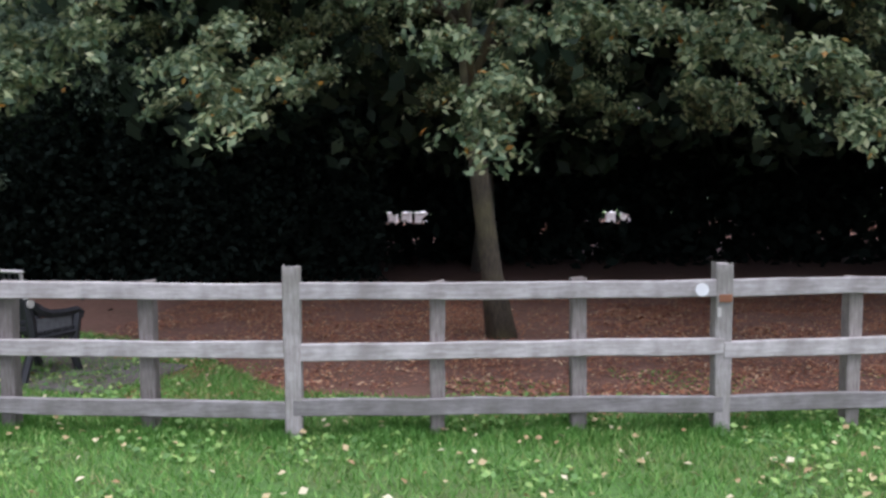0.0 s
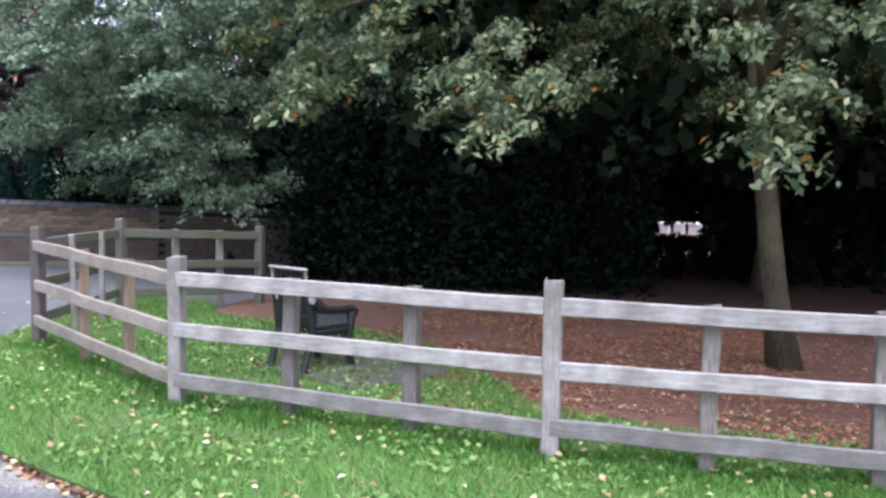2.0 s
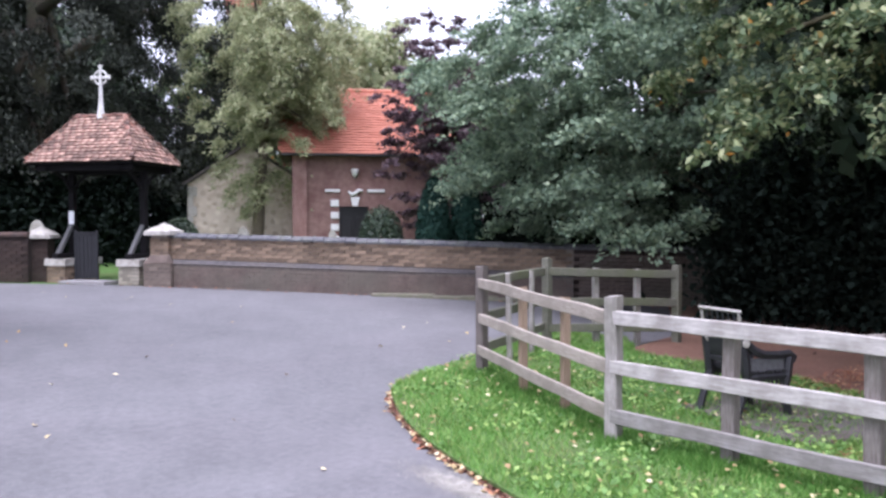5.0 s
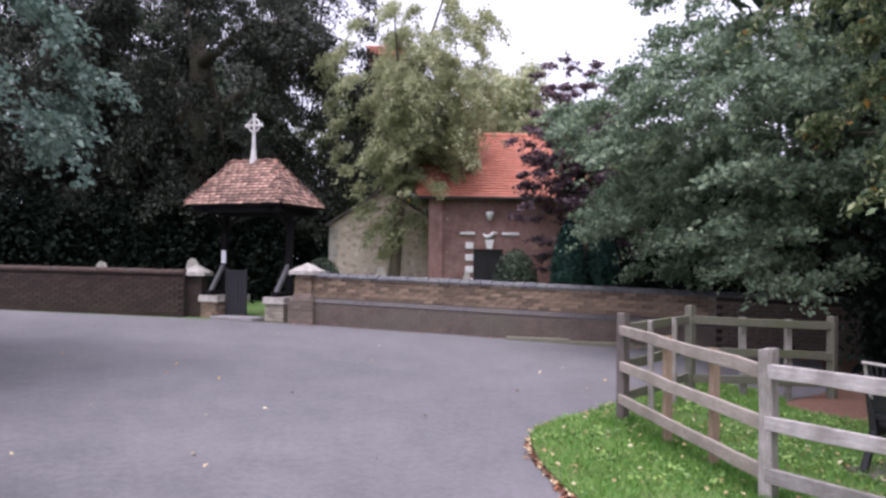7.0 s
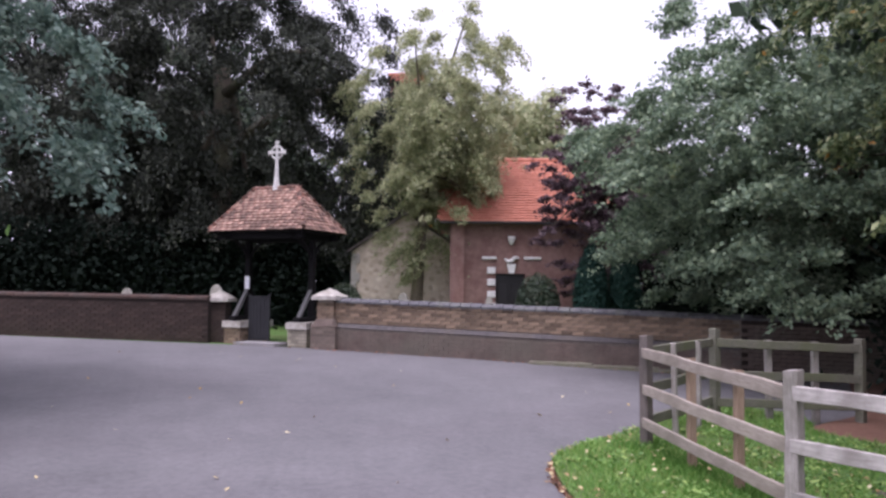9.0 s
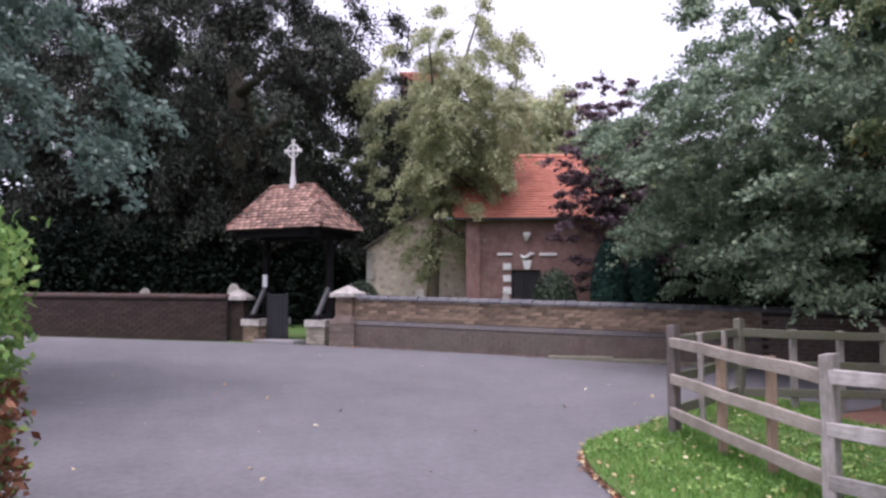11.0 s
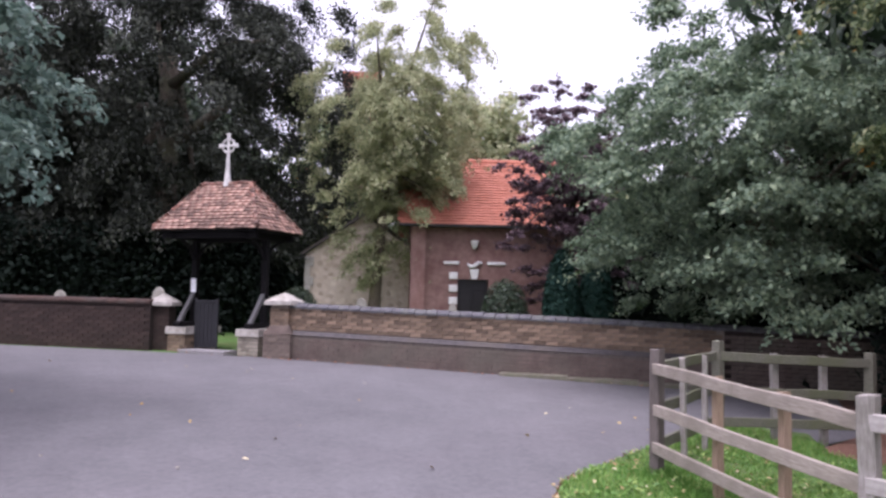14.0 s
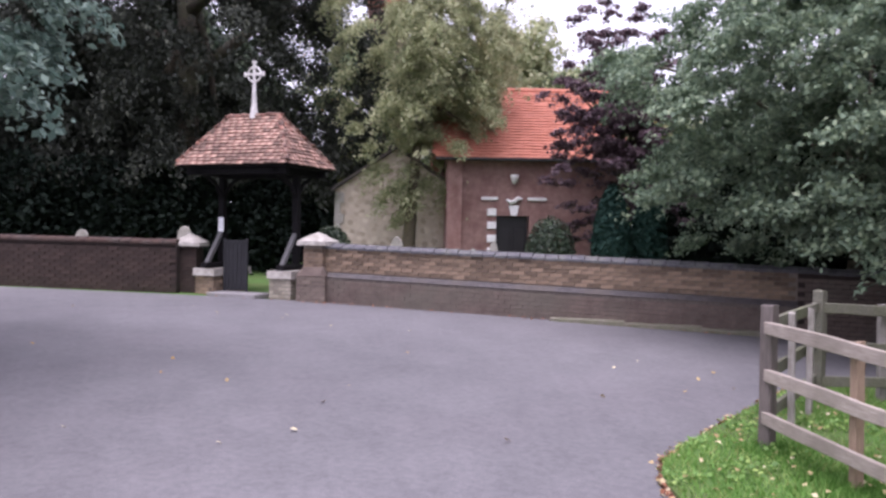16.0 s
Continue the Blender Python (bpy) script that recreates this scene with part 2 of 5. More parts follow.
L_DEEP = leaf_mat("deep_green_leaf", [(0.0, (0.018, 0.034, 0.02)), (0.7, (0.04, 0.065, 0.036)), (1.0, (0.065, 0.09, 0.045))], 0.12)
# Leaf colour taken near black: the wood's deep shade is put into it.
L_SHADE = leaf_mat("shade_black_leaf", [(0.0, (0.012, 0.018, 0.014)), (0.7, (0.015, 0.022, 0.017)), (1.0, (0.019, 0.027, 0.02))], 0.05, 0.95, gloss=0.03)
L_YEW = leaf_mat("yew_needles", [(0.0, (0.04, 0.045, 0.038)), (0.7, (0.062, 0.070, 0.056)), (1.0, (0.088, 0.096, 0.07))], 0.08, 0.9, gloss=0.06)
L_WILLOW = leaf_mat("pale_yellow_green_leaf", [(0.0, (0.25, 0.29, 0.15)), (0.6, (0.40, 0.43, 0.24)), (1.0, (0.55, 0.54, 0.34))], 0.42)
L_PURPLE = leaf_mat("copper_leaf", [(0.0, (0.08, 0.052, 0.064)), (0.7, (0.15, 0.10, 0.118)), (1.0, (0.24, 0.17, 0.187))], 0.28)
L_HEDGE = leaf_mat("fresh_hedge_leaf", [(0.0, (0.10, 0.20, 0.055)), (0.6, (0.21, 0.37, 0.10)), (1.0, (0.40, 0.53, 0.16))], 0.34)
L_DRY = leaf_mat("dry_hedge_leaf", [(0.0, (0.16, 0.06, 0.03)), (1.0, (0.36, 0.17, 0.09))], 0.2)
L_CYPRESS = leaf_mat("blue_green_conifer", [(0.0, (0.014, 0.042, 0.033)), (1.0, (0.035, 0.075, 0.056))], 0.1, 0.8, gloss=0.1)
L_FALLEN = leaf_mat("fallen_leaf", [(0.0, (0.21, 0.088, 0.055)), (0.6, (0.34, 0.15, 0.09)), (0.9, (0.45, 0.24, 0.14)), (1.0, (0.62, 0.48, 0.30))], 0.1, 0.85, gloss=0.15)
L_TAN = leaf_mat("tan_fallen_leaf", [(0.0, (0.36, 0.16, 0.085)), (0.6, (0.48, 0.26, 0.14)), (1.0, (0.62, 0.48, 0.32))], 0.1, 0.85, gloss=0.1)
L_YELLOW = leaf_mat("yellow_fallen_leaf", [(0.0, (0.28, 0.17, 0.08)), (0.6, (0.46, 0.37, 0.19)), (1.0, (0.62, 0.56, 0.38))], 0.1, 0.7)


# ---- builders ----
def rise(x, y):
    """Height of the ground: level by the fence, rising towards the churchyard wall."""
    return 0.036 * max(0.0, -x - 6.0) if x > -24 else 0.648


def thing(name, at=(0, 0, 0), yaw=0.0, label="", category="", group="", kind=""):
    ob = new(name)
    ob.empty_display_size = 0.2
    ob.matrix_basis = pose(*at, 0, 0, yaw)
    return tagged(ob, label, category, group, kind)


def mesh_of(name, bm, material, smooth=False):
    me = bpy.data.meshes.new(name)
    bm.normal_update()
    bm.to_mesh(me)
    bm.free()
    me.materials.append(material)
    if smooth:
        me.shade_smooth()
    return me


def part(name, bm, material, parent=None, label="", smooth=False, m=None):
    ob = new(name, mesh_of(name, bm, material, smooth))
    if parent is not None:
        ob.parent = parent
    if m is not None:
        ob.matrix_basis = m
    return tagged(ob, label)


def add_box(bm, size, centre=(0, 0, 0), turn=None, bevel=0.0):
    got = bmesh.ops.create_cube(bm, size=1.0)["verts"]
    bmesh.ops.scale(bm, vec=size, verts=got)
    if bevel:
        edges = list({e for v in got for e in v.link_edges})
        got = list({v for f in bmesh.ops.bevel(bm, geom=edges, offset=bevel, segments=1, affect="EDGES")["faces"] for v in f.verts})
    m = Matrix.Translation(centre) @ (turn if turn is not None else Matrix())
    bmesh.ops.transform(bm, matrix=m, verts=got)
    return got


def box(size, centre=(0, 0, 0), turn=None, bevel=0.0):
    bm = bmesh.new()
    add_box(bm, size, centre, turn, bevel)
    return bm


def rough_board(length, high, thick, seed, cuts=7, wobble=0.006):
    """A sawn board along x from 0 to length, its edges a little worn and warped."""
    rnd = random.Random(seed)
    bm = bmesh.new()
    rings = []
    for i in range(cuts + 1):
        x = length * i / cuts
        dy, dz = rnd.uniform(-wobble, wobble), rnd.uniform(-wobble, wobble)
        h, t, e = high / 2 + rnd.uniform(-0.003, 0.003), thick / 2, 0.006
        prof = [(-t, -h + e), (-t + e, -h), (t - e, -h), (t, -h + e), (t, h - e), (t - e, h), (-t + e, h), (-t, h - e)]
        rings.append([bm.verts.new((x, a + dy, b + dz)) for a, b in prof])
    for p, q in zip(rings, rings[1:]):
        for k in range(8):
            bm.faces.new((p[k], q[k], q[(k + 1) % 8], p[(k + 1) % 8]))
    bm.faces.new(rings[0])
    bm.faces.new(list(reversed(rings[-1])))
    bmesh.ops.recalc_face_normals(bm, faces=bm.faces)
    return bm


def add_tube(bm, pts, radii, sides=8, caps=True, uneven=0.0, seed=0):
    rnd = random.Random(seed)
    rings = []
    pts = [Vector(p) for p in pts]
    for i, (p, r) in enumerate(zip(pts, radii)):
        d = (pts[min(i + 1, len(pts) - 1)] - pts[max(i - 1, 0)]).normalized()
        a = d.orthogonal().normalized() if i == 0 else (a - d * a.dot(d)).normalized()
        b = d.cross(a)
        rings.append([bm.verts.new(p + (a * math.cos(k) + b * math.sin(k)) * r * (1 + rnd.uniform(-uneven, uneven))) for k in (2 * math.pi * j / sides for j in range(sides))])
    for p, q in zip(rings, rings[1:]):
        for k in range(sides):
            bm.faces.new((p[k], p[(k + 1) % sides], q[(k + 1) % sides], q[k]))
    if caps:
        bm.faces.new(list(reversed(rings[0])))
        bm.faces.new(rings[-1])


def tube(pts, radii, sides=8, caps=True, uneven=0.0, seed=0):
    bm = bmesh.new()
    add_tube(bm, pts, radii, sides, caps, uneven, seed)
    return bm


def leaf_mesh(name, place, size, material, seed, up=0.55, long=1.7, droop=0.0, out=None, stray=0.45):
    """One mesh of many small folded leaves, one at each place; out: the way that each leaf's face leans."""
    rng = np.random.default_rng(seed)
    n = len(place)
    nrm = rng.normal(size=(n, 3))
    if out is None:
        nrm[:, 2] = np.abs(nrm[:, 2]) + up
    else:
        nrm = nrm * stray + out
        nrm[:, 2] += up * 0.6
    nrm /= np.linalg.norm(nrm, axis=1)[:, None]
    ax = rng.normal(size=(n, 3))
    ax[:, 2] -= droop
    ax -= nrm * (ax * nrm).sum(1)[:, None]
    ax /= np.linalg.norm(ax, axis=1)[:, None]
    side = np.cross(nrm, ax)
    s = (size * rng.uniform(0.65, 1.25, n))[:, None]
    v = np.empty((n, 4, 3))
    v[:, 0] = place - ax * s * 0.5 * long
    v[:, 1] = place + side * s * 0.5 + nrm * s * 0.12
    v[:, 2] = place + ax * s * 0.5 * long - nrm * s * 0.1
    v[:, 3] = place - side * s * 0.5 + nrm * s * 0.12
    me = bpy.data.meshes.new(name)
    me.vertices.add(4 * n)
    me.vertices.foreach_set("co", v.astype(np.float32).ravel())
    me.loops.add(4 * n)
    me.loops.foreach_set("vertex_index", np.arange(4 * n, dtype=np.int32))
    me.polygons.add(n)
    me.polygons.foreach_set("loop_start", np.arange(0, 4 * n, 4, dtype=np.int32))
    me.update(calc_edges=True)
    me.validate()
    me.materials.append(material)
    return me


def boughs(rng, centre, radii, count, low=-1.0, shell=0.45, lump=0.18):
    """Centres of leaf clumps through a lumpy ellipsoid, more of them near its skin."""
    out = []
    while len(out) < count:
        d = rng.normal(size=3)
        d /= np.linalg.norm(d)
        if d[2] < low:
            continue
        r = (shell + (1 - shell) * rng.random()) * (1 + lump * noise.noise(Vector(d * 2.3) + Vector(centre)))
        out.append(np.array(centre) + d * r * np.array(radii))
    return np.array(out)


def clump_leaves(rng, centres, per, spread, flat=0.5, droop=0.0, middle=None):
    """Leaf places round each clump, flattened sprays that sag at the rim, and the way out of the clump and the crown."""
    n = len(centres) * per
    c = np.repeat(centres, per, axis=0)
    sp = np.repeat(spread * rng.uniform(0.6, 1.3, len(centres)), per)[:, None]
    o = rng.normal(size=(n, 3)) * 0.5
    rim = np.hypot(o[:, 0], o[:, 1])
    o[:, 2] = o[:, 2] * flat - droop * rim ** 2 * 0.8
    p = c + o * sp
    way = o * np.array([1, 1, 1 / flat])
    way /= np.linalg.norm(way, axis=1)[:, None] + 1e-6
    if middle is not None:
        far = p - np.array(middle)
        way = way + 0.6 * far / (np.linalg.norm(far, axis=1)[:, None] + 1e-6)
    return p, way


def spray_leaves(rng, centres, middle, per, reach, twigs=7, sag=0.5, width=0.1, lift=0.12):
    """Leaf places along twigs that fan outwards from each bough and hang at their tips, and each leaf's way up."""
    nc = len(centres)
    out = centres - np.array(middle)
    base = np.arctan2(out[:, 1], out[:, 0])
    size = reach * rng.uniform(0.7, 1.25, nc)
    az = base[:, None] + rng.uniform(-1.5, 1.5, (nc, twigs))
    el = lift + rng.normal(size=(nc, twigs)) * 0.28
    way = np.stack([np.cos(az) * np.cos(el), np.sin(az) * np.cos(el), np.sin(el)], 2)
    length = size[:, None] * rng.uniform(0.5, 1.2, (nc, twigs))
    c = np.repeat(np.arange(nc), per)
    k = rng.integers(0, twigs, nc * per)
    t = rng.random(nc * per) ** 0.75
    d, ln = way[c, k], length[c, k]
    p = centres[c] + d * (ln * (t - 0.3))[:, None]
    p[:, 2] -= sag * ln * t ** 2
    p += rng.normal(size=p.shape) * (width * (1.1 - 0.6 * t))[:, None] * np.array([1, 1, 0.55])
    up = d * 0.5
    up[:, 2] += 0.9 - 0.4 * t
    return p, up


def tree(name, at, label, material, crown, trunk_r, trunk_h, clumps, per, spread, leaf, seed, low=-1.0, flat=0.5, droop=0.3, lean=(0, 0), shell=0.45, lump=0.18, limbs=9, up=0.55, long=1.7, floor=None, bark=BARK, keep=None, extra=(), stray=0.45, spray=None, small=0.8):
    """A tapered trunk with limbs to its boughs, and a crown of leaf clumps. crown: centre (from the foot) and radii."""
    rng = np.random.default_rng(seed)
    z0 = rise(*at)
    t = thing(name, (*at, z0 - 0.03), 0, label, "tree")
    cen, rad = crown
    b = boughs(rng, cen, rad, clumps, low, shell, lump)
    if keep:
        b = np.array([p for p in b if keep(*p)])
    if extra:
        b = np.concatenate([b, np.array(extra)])
    top = Vector((lean[0], lean[1], trunk_h))
    path, rr = [], []
    for i in range(7):
        k = i / 6
        path.append((top.x * k + 0.05 * math.sin(3 * k + seed), top.y * k, trunk_h * k))
        rr.append(trunk_r * (1 - 0.55 * k) * (1.45 if i == 0 else 1))
    part("trunk", tube(path, rr, 12, True, 0.06, seed), bark, t, smooth=True)
    order = rng.permutation(len(b))[:limbs]
    for j in order:
        k = rng.uniform(0.55, 1.0)
        s = Vector((top.x * k, top.y * k, trunk_h * k))
        e = Vector(b[j])
        mid = s.lerp(e, 0.5) + Vector((0, 0, 0.12 * (e - s).length))
        part("limb", tube([s, s.lerp(mid, 0.5) + Vector((0.05, 0.03, 0.05)), mid, mid.lerp(e, 0.6), e], [trunk_r * 0.42, trunk_r * 0.34, trunk_r * 0.25, trunk_r * 0.15, 0.012], 6, True, 0.05, int(j)), bark, t, smooth=True)
    n = len(b) - len(extra)
    if spray:
        p, way = spray_leaves(rng, b[:n], cen, per, spread, **spray)
    else:
        p, way = clump_leaves(rng, b[:n], per, spread, flat, droop, cen)
    if floor is not None:
        above = p[:, 2] > floor + 0.22 * np.sin(p[:, 0] * 2.3) + 0.15 * np.sin(p[:, 1] * 5 + p[:, 0])
        p, way = p[above], way[above]
    if extra:
        if spray:
            p2, way2 = spray_leaves(rng, b[n:], cen, int(per * small), spread * 0.75, **spray)
        else:
            p2, way2 = clump_leaves(rng, b[n:], int(per * small), spread * 0.62, 0.75, droop, cen)
        p, way = np.concatenate([p, p2]), np.concatenate([way, way2])
    ob = new("crown", leaf_mesh("crown", p, leaf, material, seed, up, long, droop * 2, way, stray))
    ob.parent = t
    return t


# ---- ground ----
def sheet(name, outline, lift, material, label, category, step=0.5, drop=0.0, kind="structure"):
    """A sheet over the outline, draped on the ground; drop: how far its rim turns down."""
    bm = bmesh.new()
    f = bm.faces.new([bm.verts.new((x, y, 0)) for x, y in outline])
    bmesh.ops.triangulate(bm, faces=[f])
    xs, ys = [p[0] for p in outline], [p[1] for p in outline]
    for axis, lo, hi in ((0, min(xs), max(xs)), (1, min(ys), max(ys))):
        k = lo + step
        while k < hi:
            no = (1, 0, 0) if axis == 0 else (0, 1, 0)
            co = (k, 0, 0) if axis == 0 else (0, k, 0)
            bmesh.ops.bisect_plane(bm, geom=list(bm.verts) + list(bm.edges) + list(bm.faces), plane_co=co, plane_no=no)
            k += step
    rim = [e for e in bm.edges if e.is_boundary]
    if drop:
        r = bmesh.ops.extrude_edge_only(bm, edges=rim)
        for v in (g for g in r["geom"] if isinstance(g, bmesh.types.BMVert)):
            v.co.z = -drop
    for v in bm.verts:
        v.co.z += rise(v.co.x, v.co.y) + lift
    bmesh.ops.recalc_face_normals(bm, faces=bm.faces)
    if sum(f.normal.z for f in bm.faces) < 0:
        bmesh.ops.reverse_faces(bm, faces=bm.faces)
    ob = part(name, bm, material)
    return tagged(ob, label, category, "", kind)


def smooth_line(pts, n=6):
    """A rounded line through the points."""
    out = []
    for i in range(len(pts) - 1):
        p0, p1, p2, p3 = (Vector(pts[max(0, min(len(pts) - 1, k))]) for k in (i - 1, i, i + 1, i + 2))
        for j in range(n):
            t = j / n
            out.append(tuple(0.5 * (2 * p1 + (p2 - p0) * t + (2 * p0 - 5 * p1 + 4 * p2 - p3) * t ** 2 + (3 * p1 - p0 - 3 * p2 + p3) * t ** 3)))
    return out + [tuple(pts[-1])]


VERGE_EDGE = smooth_line([(-8.5, 9.2), (-8.1, 8.1), (-7.55, 6.7), (-7.2, 5.85), (-6.75, 5.0), (-6.1, 4.55), (-5.2, 4.12), (-4.4, 3.86), (-3.7, 3.68), (-2.9, 3.55), (-1.0, 3.35), (3.0, 3.5), (9.0, 4.2), (16.0, 5.5)])
bm = bmesh.new()
bmesh.ops.create_grid(bm, x_segments=90, y_segments=90, size=60)
for v in bm.verts:
    v.co.z = rise(v.co.x, v.co.y) - 0.03
rim = [e for e in bm.edges if e.is_boundary]
far = bmesh.ops.extrude_edge_only(bm, edges=rim)
for v in (q for q in far["geom"] if isinstance(q, bmesh.types.BMVert)):
    v.co.x, v.co.y = v.co.x * 30, v.co.y * 30
tagged(part("ground", bm, TURF), "rough green churchyard grass and open ground", "ground", "", "structure")

WALL_R0, WALL_YAW = Vector((-17.45, 6.3)), 42.0
WALL_DIR = Vector((math.cos(radians(WALL_YAW)), math.sin(radians(WALL_YAW))))
sheet("road", [(-24.5, -3.5), (-22.3, -0.3), (-19.0, 4.3), (-17.4, 6.3), (-13.3, 10.0), (-9.5, 13.6), (-7.3, 10.5), (-7.0, 8.7), (-5.0, 5.5), (-2, 4.6), (16, 6.5), (16, -9), (-24.5, -9)], 0.0, ASPHALT, "worn grey asphalt road turning area with scattered leaves", "road", 1.0)
sheet("grass_verge", VERGE_EDGE + [(16, 8.0), (4, 6.5), (-1.5, 6.3), (-3.3, 8.2), (-5.0, 8.9), (-6.6, 8.7), (-7.5, 9.6)], 0.045, TURF, "green grass verge round the timber fence, strewn with leaves", "grass", 0.5, 0.05)
sheet("woodland_floor", [(-7.25, 10.45), (-6.85, 8.75), (-5.0, 8.6), (-3.3, 7.6), (-1.5, 6.2), (4, 6.3), (16, 7.8), (40, 9), (40, 45), (-12, 45), (-9.5, 13.3)], 0.03, SOIL, "bare brown soil under trees, covered in fallen leaves", "ground", 1.0, 0.05)


# ---- fence ----
POST_A, POST_C, POST_D, POST_E, POST_F = (-1.145, 5.25), (-4.03, 5.16), (-6.745, 6.175), (-7.66, 8.13), (-6.87, 9.9)
POST_Z, POST_Y = (1.59, 5.62), (4.3, 6.25)
RAILS = (0.99, 0.60, 0.238)
LIFT = {POST_D: 0.05, POST_E: 0.03}


def fence_post(parent, p, top, wide, material, seed, lean=(0.0, 0.0), yaw=0.0):
    rnd = random.Random(seed)
    bm = rough_board(top + 0.25, wide, wide * 0.95, seed, 6, 0.004)
    bmesh.ops.rotate(bm, cent=(0, 0, 0), matrix=Matrix.Rotation(radians(-90), 3, "Y"), verts=bm.verts)
    for v in bm.verts:
        if v.co.z > top:
            v.co.z += rnd.uniform(-0.012, 0.012)
    part("post", bm, material, parent, m=pose(p[0], p[1], rise(*p) - 0.25 + LIFT.get(tuple(p), 0.0), lean[0], lean[1], yaw))


def fence_bay(parent, a, b, seed, wood=WOOD_GREY, prick=WOOD_SHORT, shorts=(0.333, 0.667), face=-1, heights=RAILS, over=0.0, wide=0.098):
    """Three rails from post a to post b, nailed to two short posts between them."""
    va, vb = Vector(a), Vector(b)
    d = vb - va
    yaw, length = math.degrees(math.atan2(d.y, d.x)), d.length
    za, zb = rise(*a) + LIFT.get(a, 0.0), rise(*b) + LIFT.get(b, 0.0)
    out = Vector((d.y, -d.x)).normalized() * (-face)
    rnd = random.Random(seed)
    for i, h in enumerate(heights):
        bm = rough_board(length + over, 0.108, 0.042, seed * 10 + i)
        pitch = -math.degrees(math.atan2(zb - za + rnd.uniform(-0.02, 0.02), length))
        o = va + out * 0.03
        part("rail", bm, WOOD_LOW if i == 2 and wood is WOOD_GREY else wood, parent, m=pose(o.x, o.y, za + h + rnd.uniform(-0.012, 0.012), 0, pitch, yaw))
    for k, s in enumerate(shorts):
        p = va + d * s - out * 0.045
        fence_post(parent, p, 1.045 + (za * (1 - s) + zb * s - rise(*p)) + rnd.uniform(-0.01, 0.015), wide, prick, seed * 7 + k, (rnd.uniform(-0.8, 0.8), rnd.uniform(-0.8, 0.8)), yaw)


fence = thing("fence", label="weathered grey timber post and rail fence on the grass", category="fence")
for a, b, sd in ((POST_A, POST_Z, 11), (POST_Z, POST_Y, 12), (POST_C, POST_A, 13), (POST_Y, (7.0, 7.0), 14), ((7.0, 7.0), (9.7, 7.7), 15)):
    fence_bay(fence, a, b, sd)
fence_bay(fence, POST_D, POST_C, 16, WOOD_TAN, WOOD_BROWN, (0.365, 0.68), wide=0.076)
fence_bay(fence, POST_D, POST_E, 17, WOOD_MOSS, WOOD_POST, face=1, wide=0.06)
fence_bay(fence, POST_E, POST_F, 18, WOOD_MOSS, WOOD_POST, (0.38, 0.70), wide=0.08)
for i, (p, top, material) in enumerate(((POST_A, 1.15, WOOD_POST), (POST_Z, 1.15, WOOD_POST), (POST_C, 1.15, WOOD_POST), (POST_D, 1.17, WOOD_DARK), (POST_E, 1.17, WOOD_MOSS), (POST_F, 1.1, WOOD_MOSS), (POST_Y, 1.15, WOOD_POST), ((7.0, 7.0), 1.15, WOOD_POST), ((9.7, 7.7), 1.15, WOOD_POST))):
    fence_post(fence, p, top, 0.108, material, 300 + i, (0, 0), 8)
part("disc", tube([(1.44, 5.50, 0.99), (1.44, 5.492, 0.99)], [0.042, 0.042], 14), WHITE, fence, "white round plate on the rail")
part("paint_mark", box((0.085, 0.006, 0.05), (1.60, 5.555, 0.93), Matrix.Rotation(radians(8), 4, "Z"), 0.002), L_DRY, fence, "faded red paint mark on the post")
part("paint_mark", box((0.025, 0.006, 0.06), (1.56, 5.552, 0.84), Matrix.Rotation(radians(8), 4, "Z"), 0.002), STONE, fence, "white paint mark on the post")


# ---- churchyard wall ----
def wall_run(name, start, yaw, length, label, plinth, upper, lower, high=1.12, end_drop=0.0):
    """A churchyard wall along x from its start: core, sloping plinth course and coping; front is -y."""
    z0 = rise(*start)
    z1 = rise(start[0] + length * math.cos(radians(yaw)), start[1] + length * math.sin(radians(yaw)))
    w = tagged(new(name), label, "wall", "", "structure")
    w.matrix_basis = pose(start[0], start[1], 0, 0, 0, yaw)

    def slab(nm, y0, y1, h0, h1, material, slope=0.0):
        bm = bmesh.new()
        n = 12
        rings = []
        for i in range(n + 1):
            k = i / n
            zz = z0 + (z1 - z0) * k
            x = length * k
            rings.append([bm.verts.new(c) for c in ((x, y0, zz + h0), (x, y1, zz + h0), (x, y1, zz + h1), (x, y0 + slope, zz + h1))])
        for p, q in zip(rings, rings[1:]):
            for j in range(4):
                bm.faces.new((p[j], q[j], q[(j + 1) % 4], p[(j + 1) % 4]))
        bm.faces.new(rings[0])
        bm.faces.new(list(reversed(rings[-1])))
        bmesh.ops.recalc_face_normals(bm, faces=bm.faces)
        return part(nm, bm, material, w)

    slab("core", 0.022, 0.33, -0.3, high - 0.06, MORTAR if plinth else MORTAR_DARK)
    if plinth:
        slab("plinth_core", -0.088, 0.022, -0.3, plinth, MORTAR_SOOT)
        slab("plinth_weathering", -0.108, 0.03, plinth, plinth + 0.085, COPING_WORN, 0.10)
    return w, z0, z1


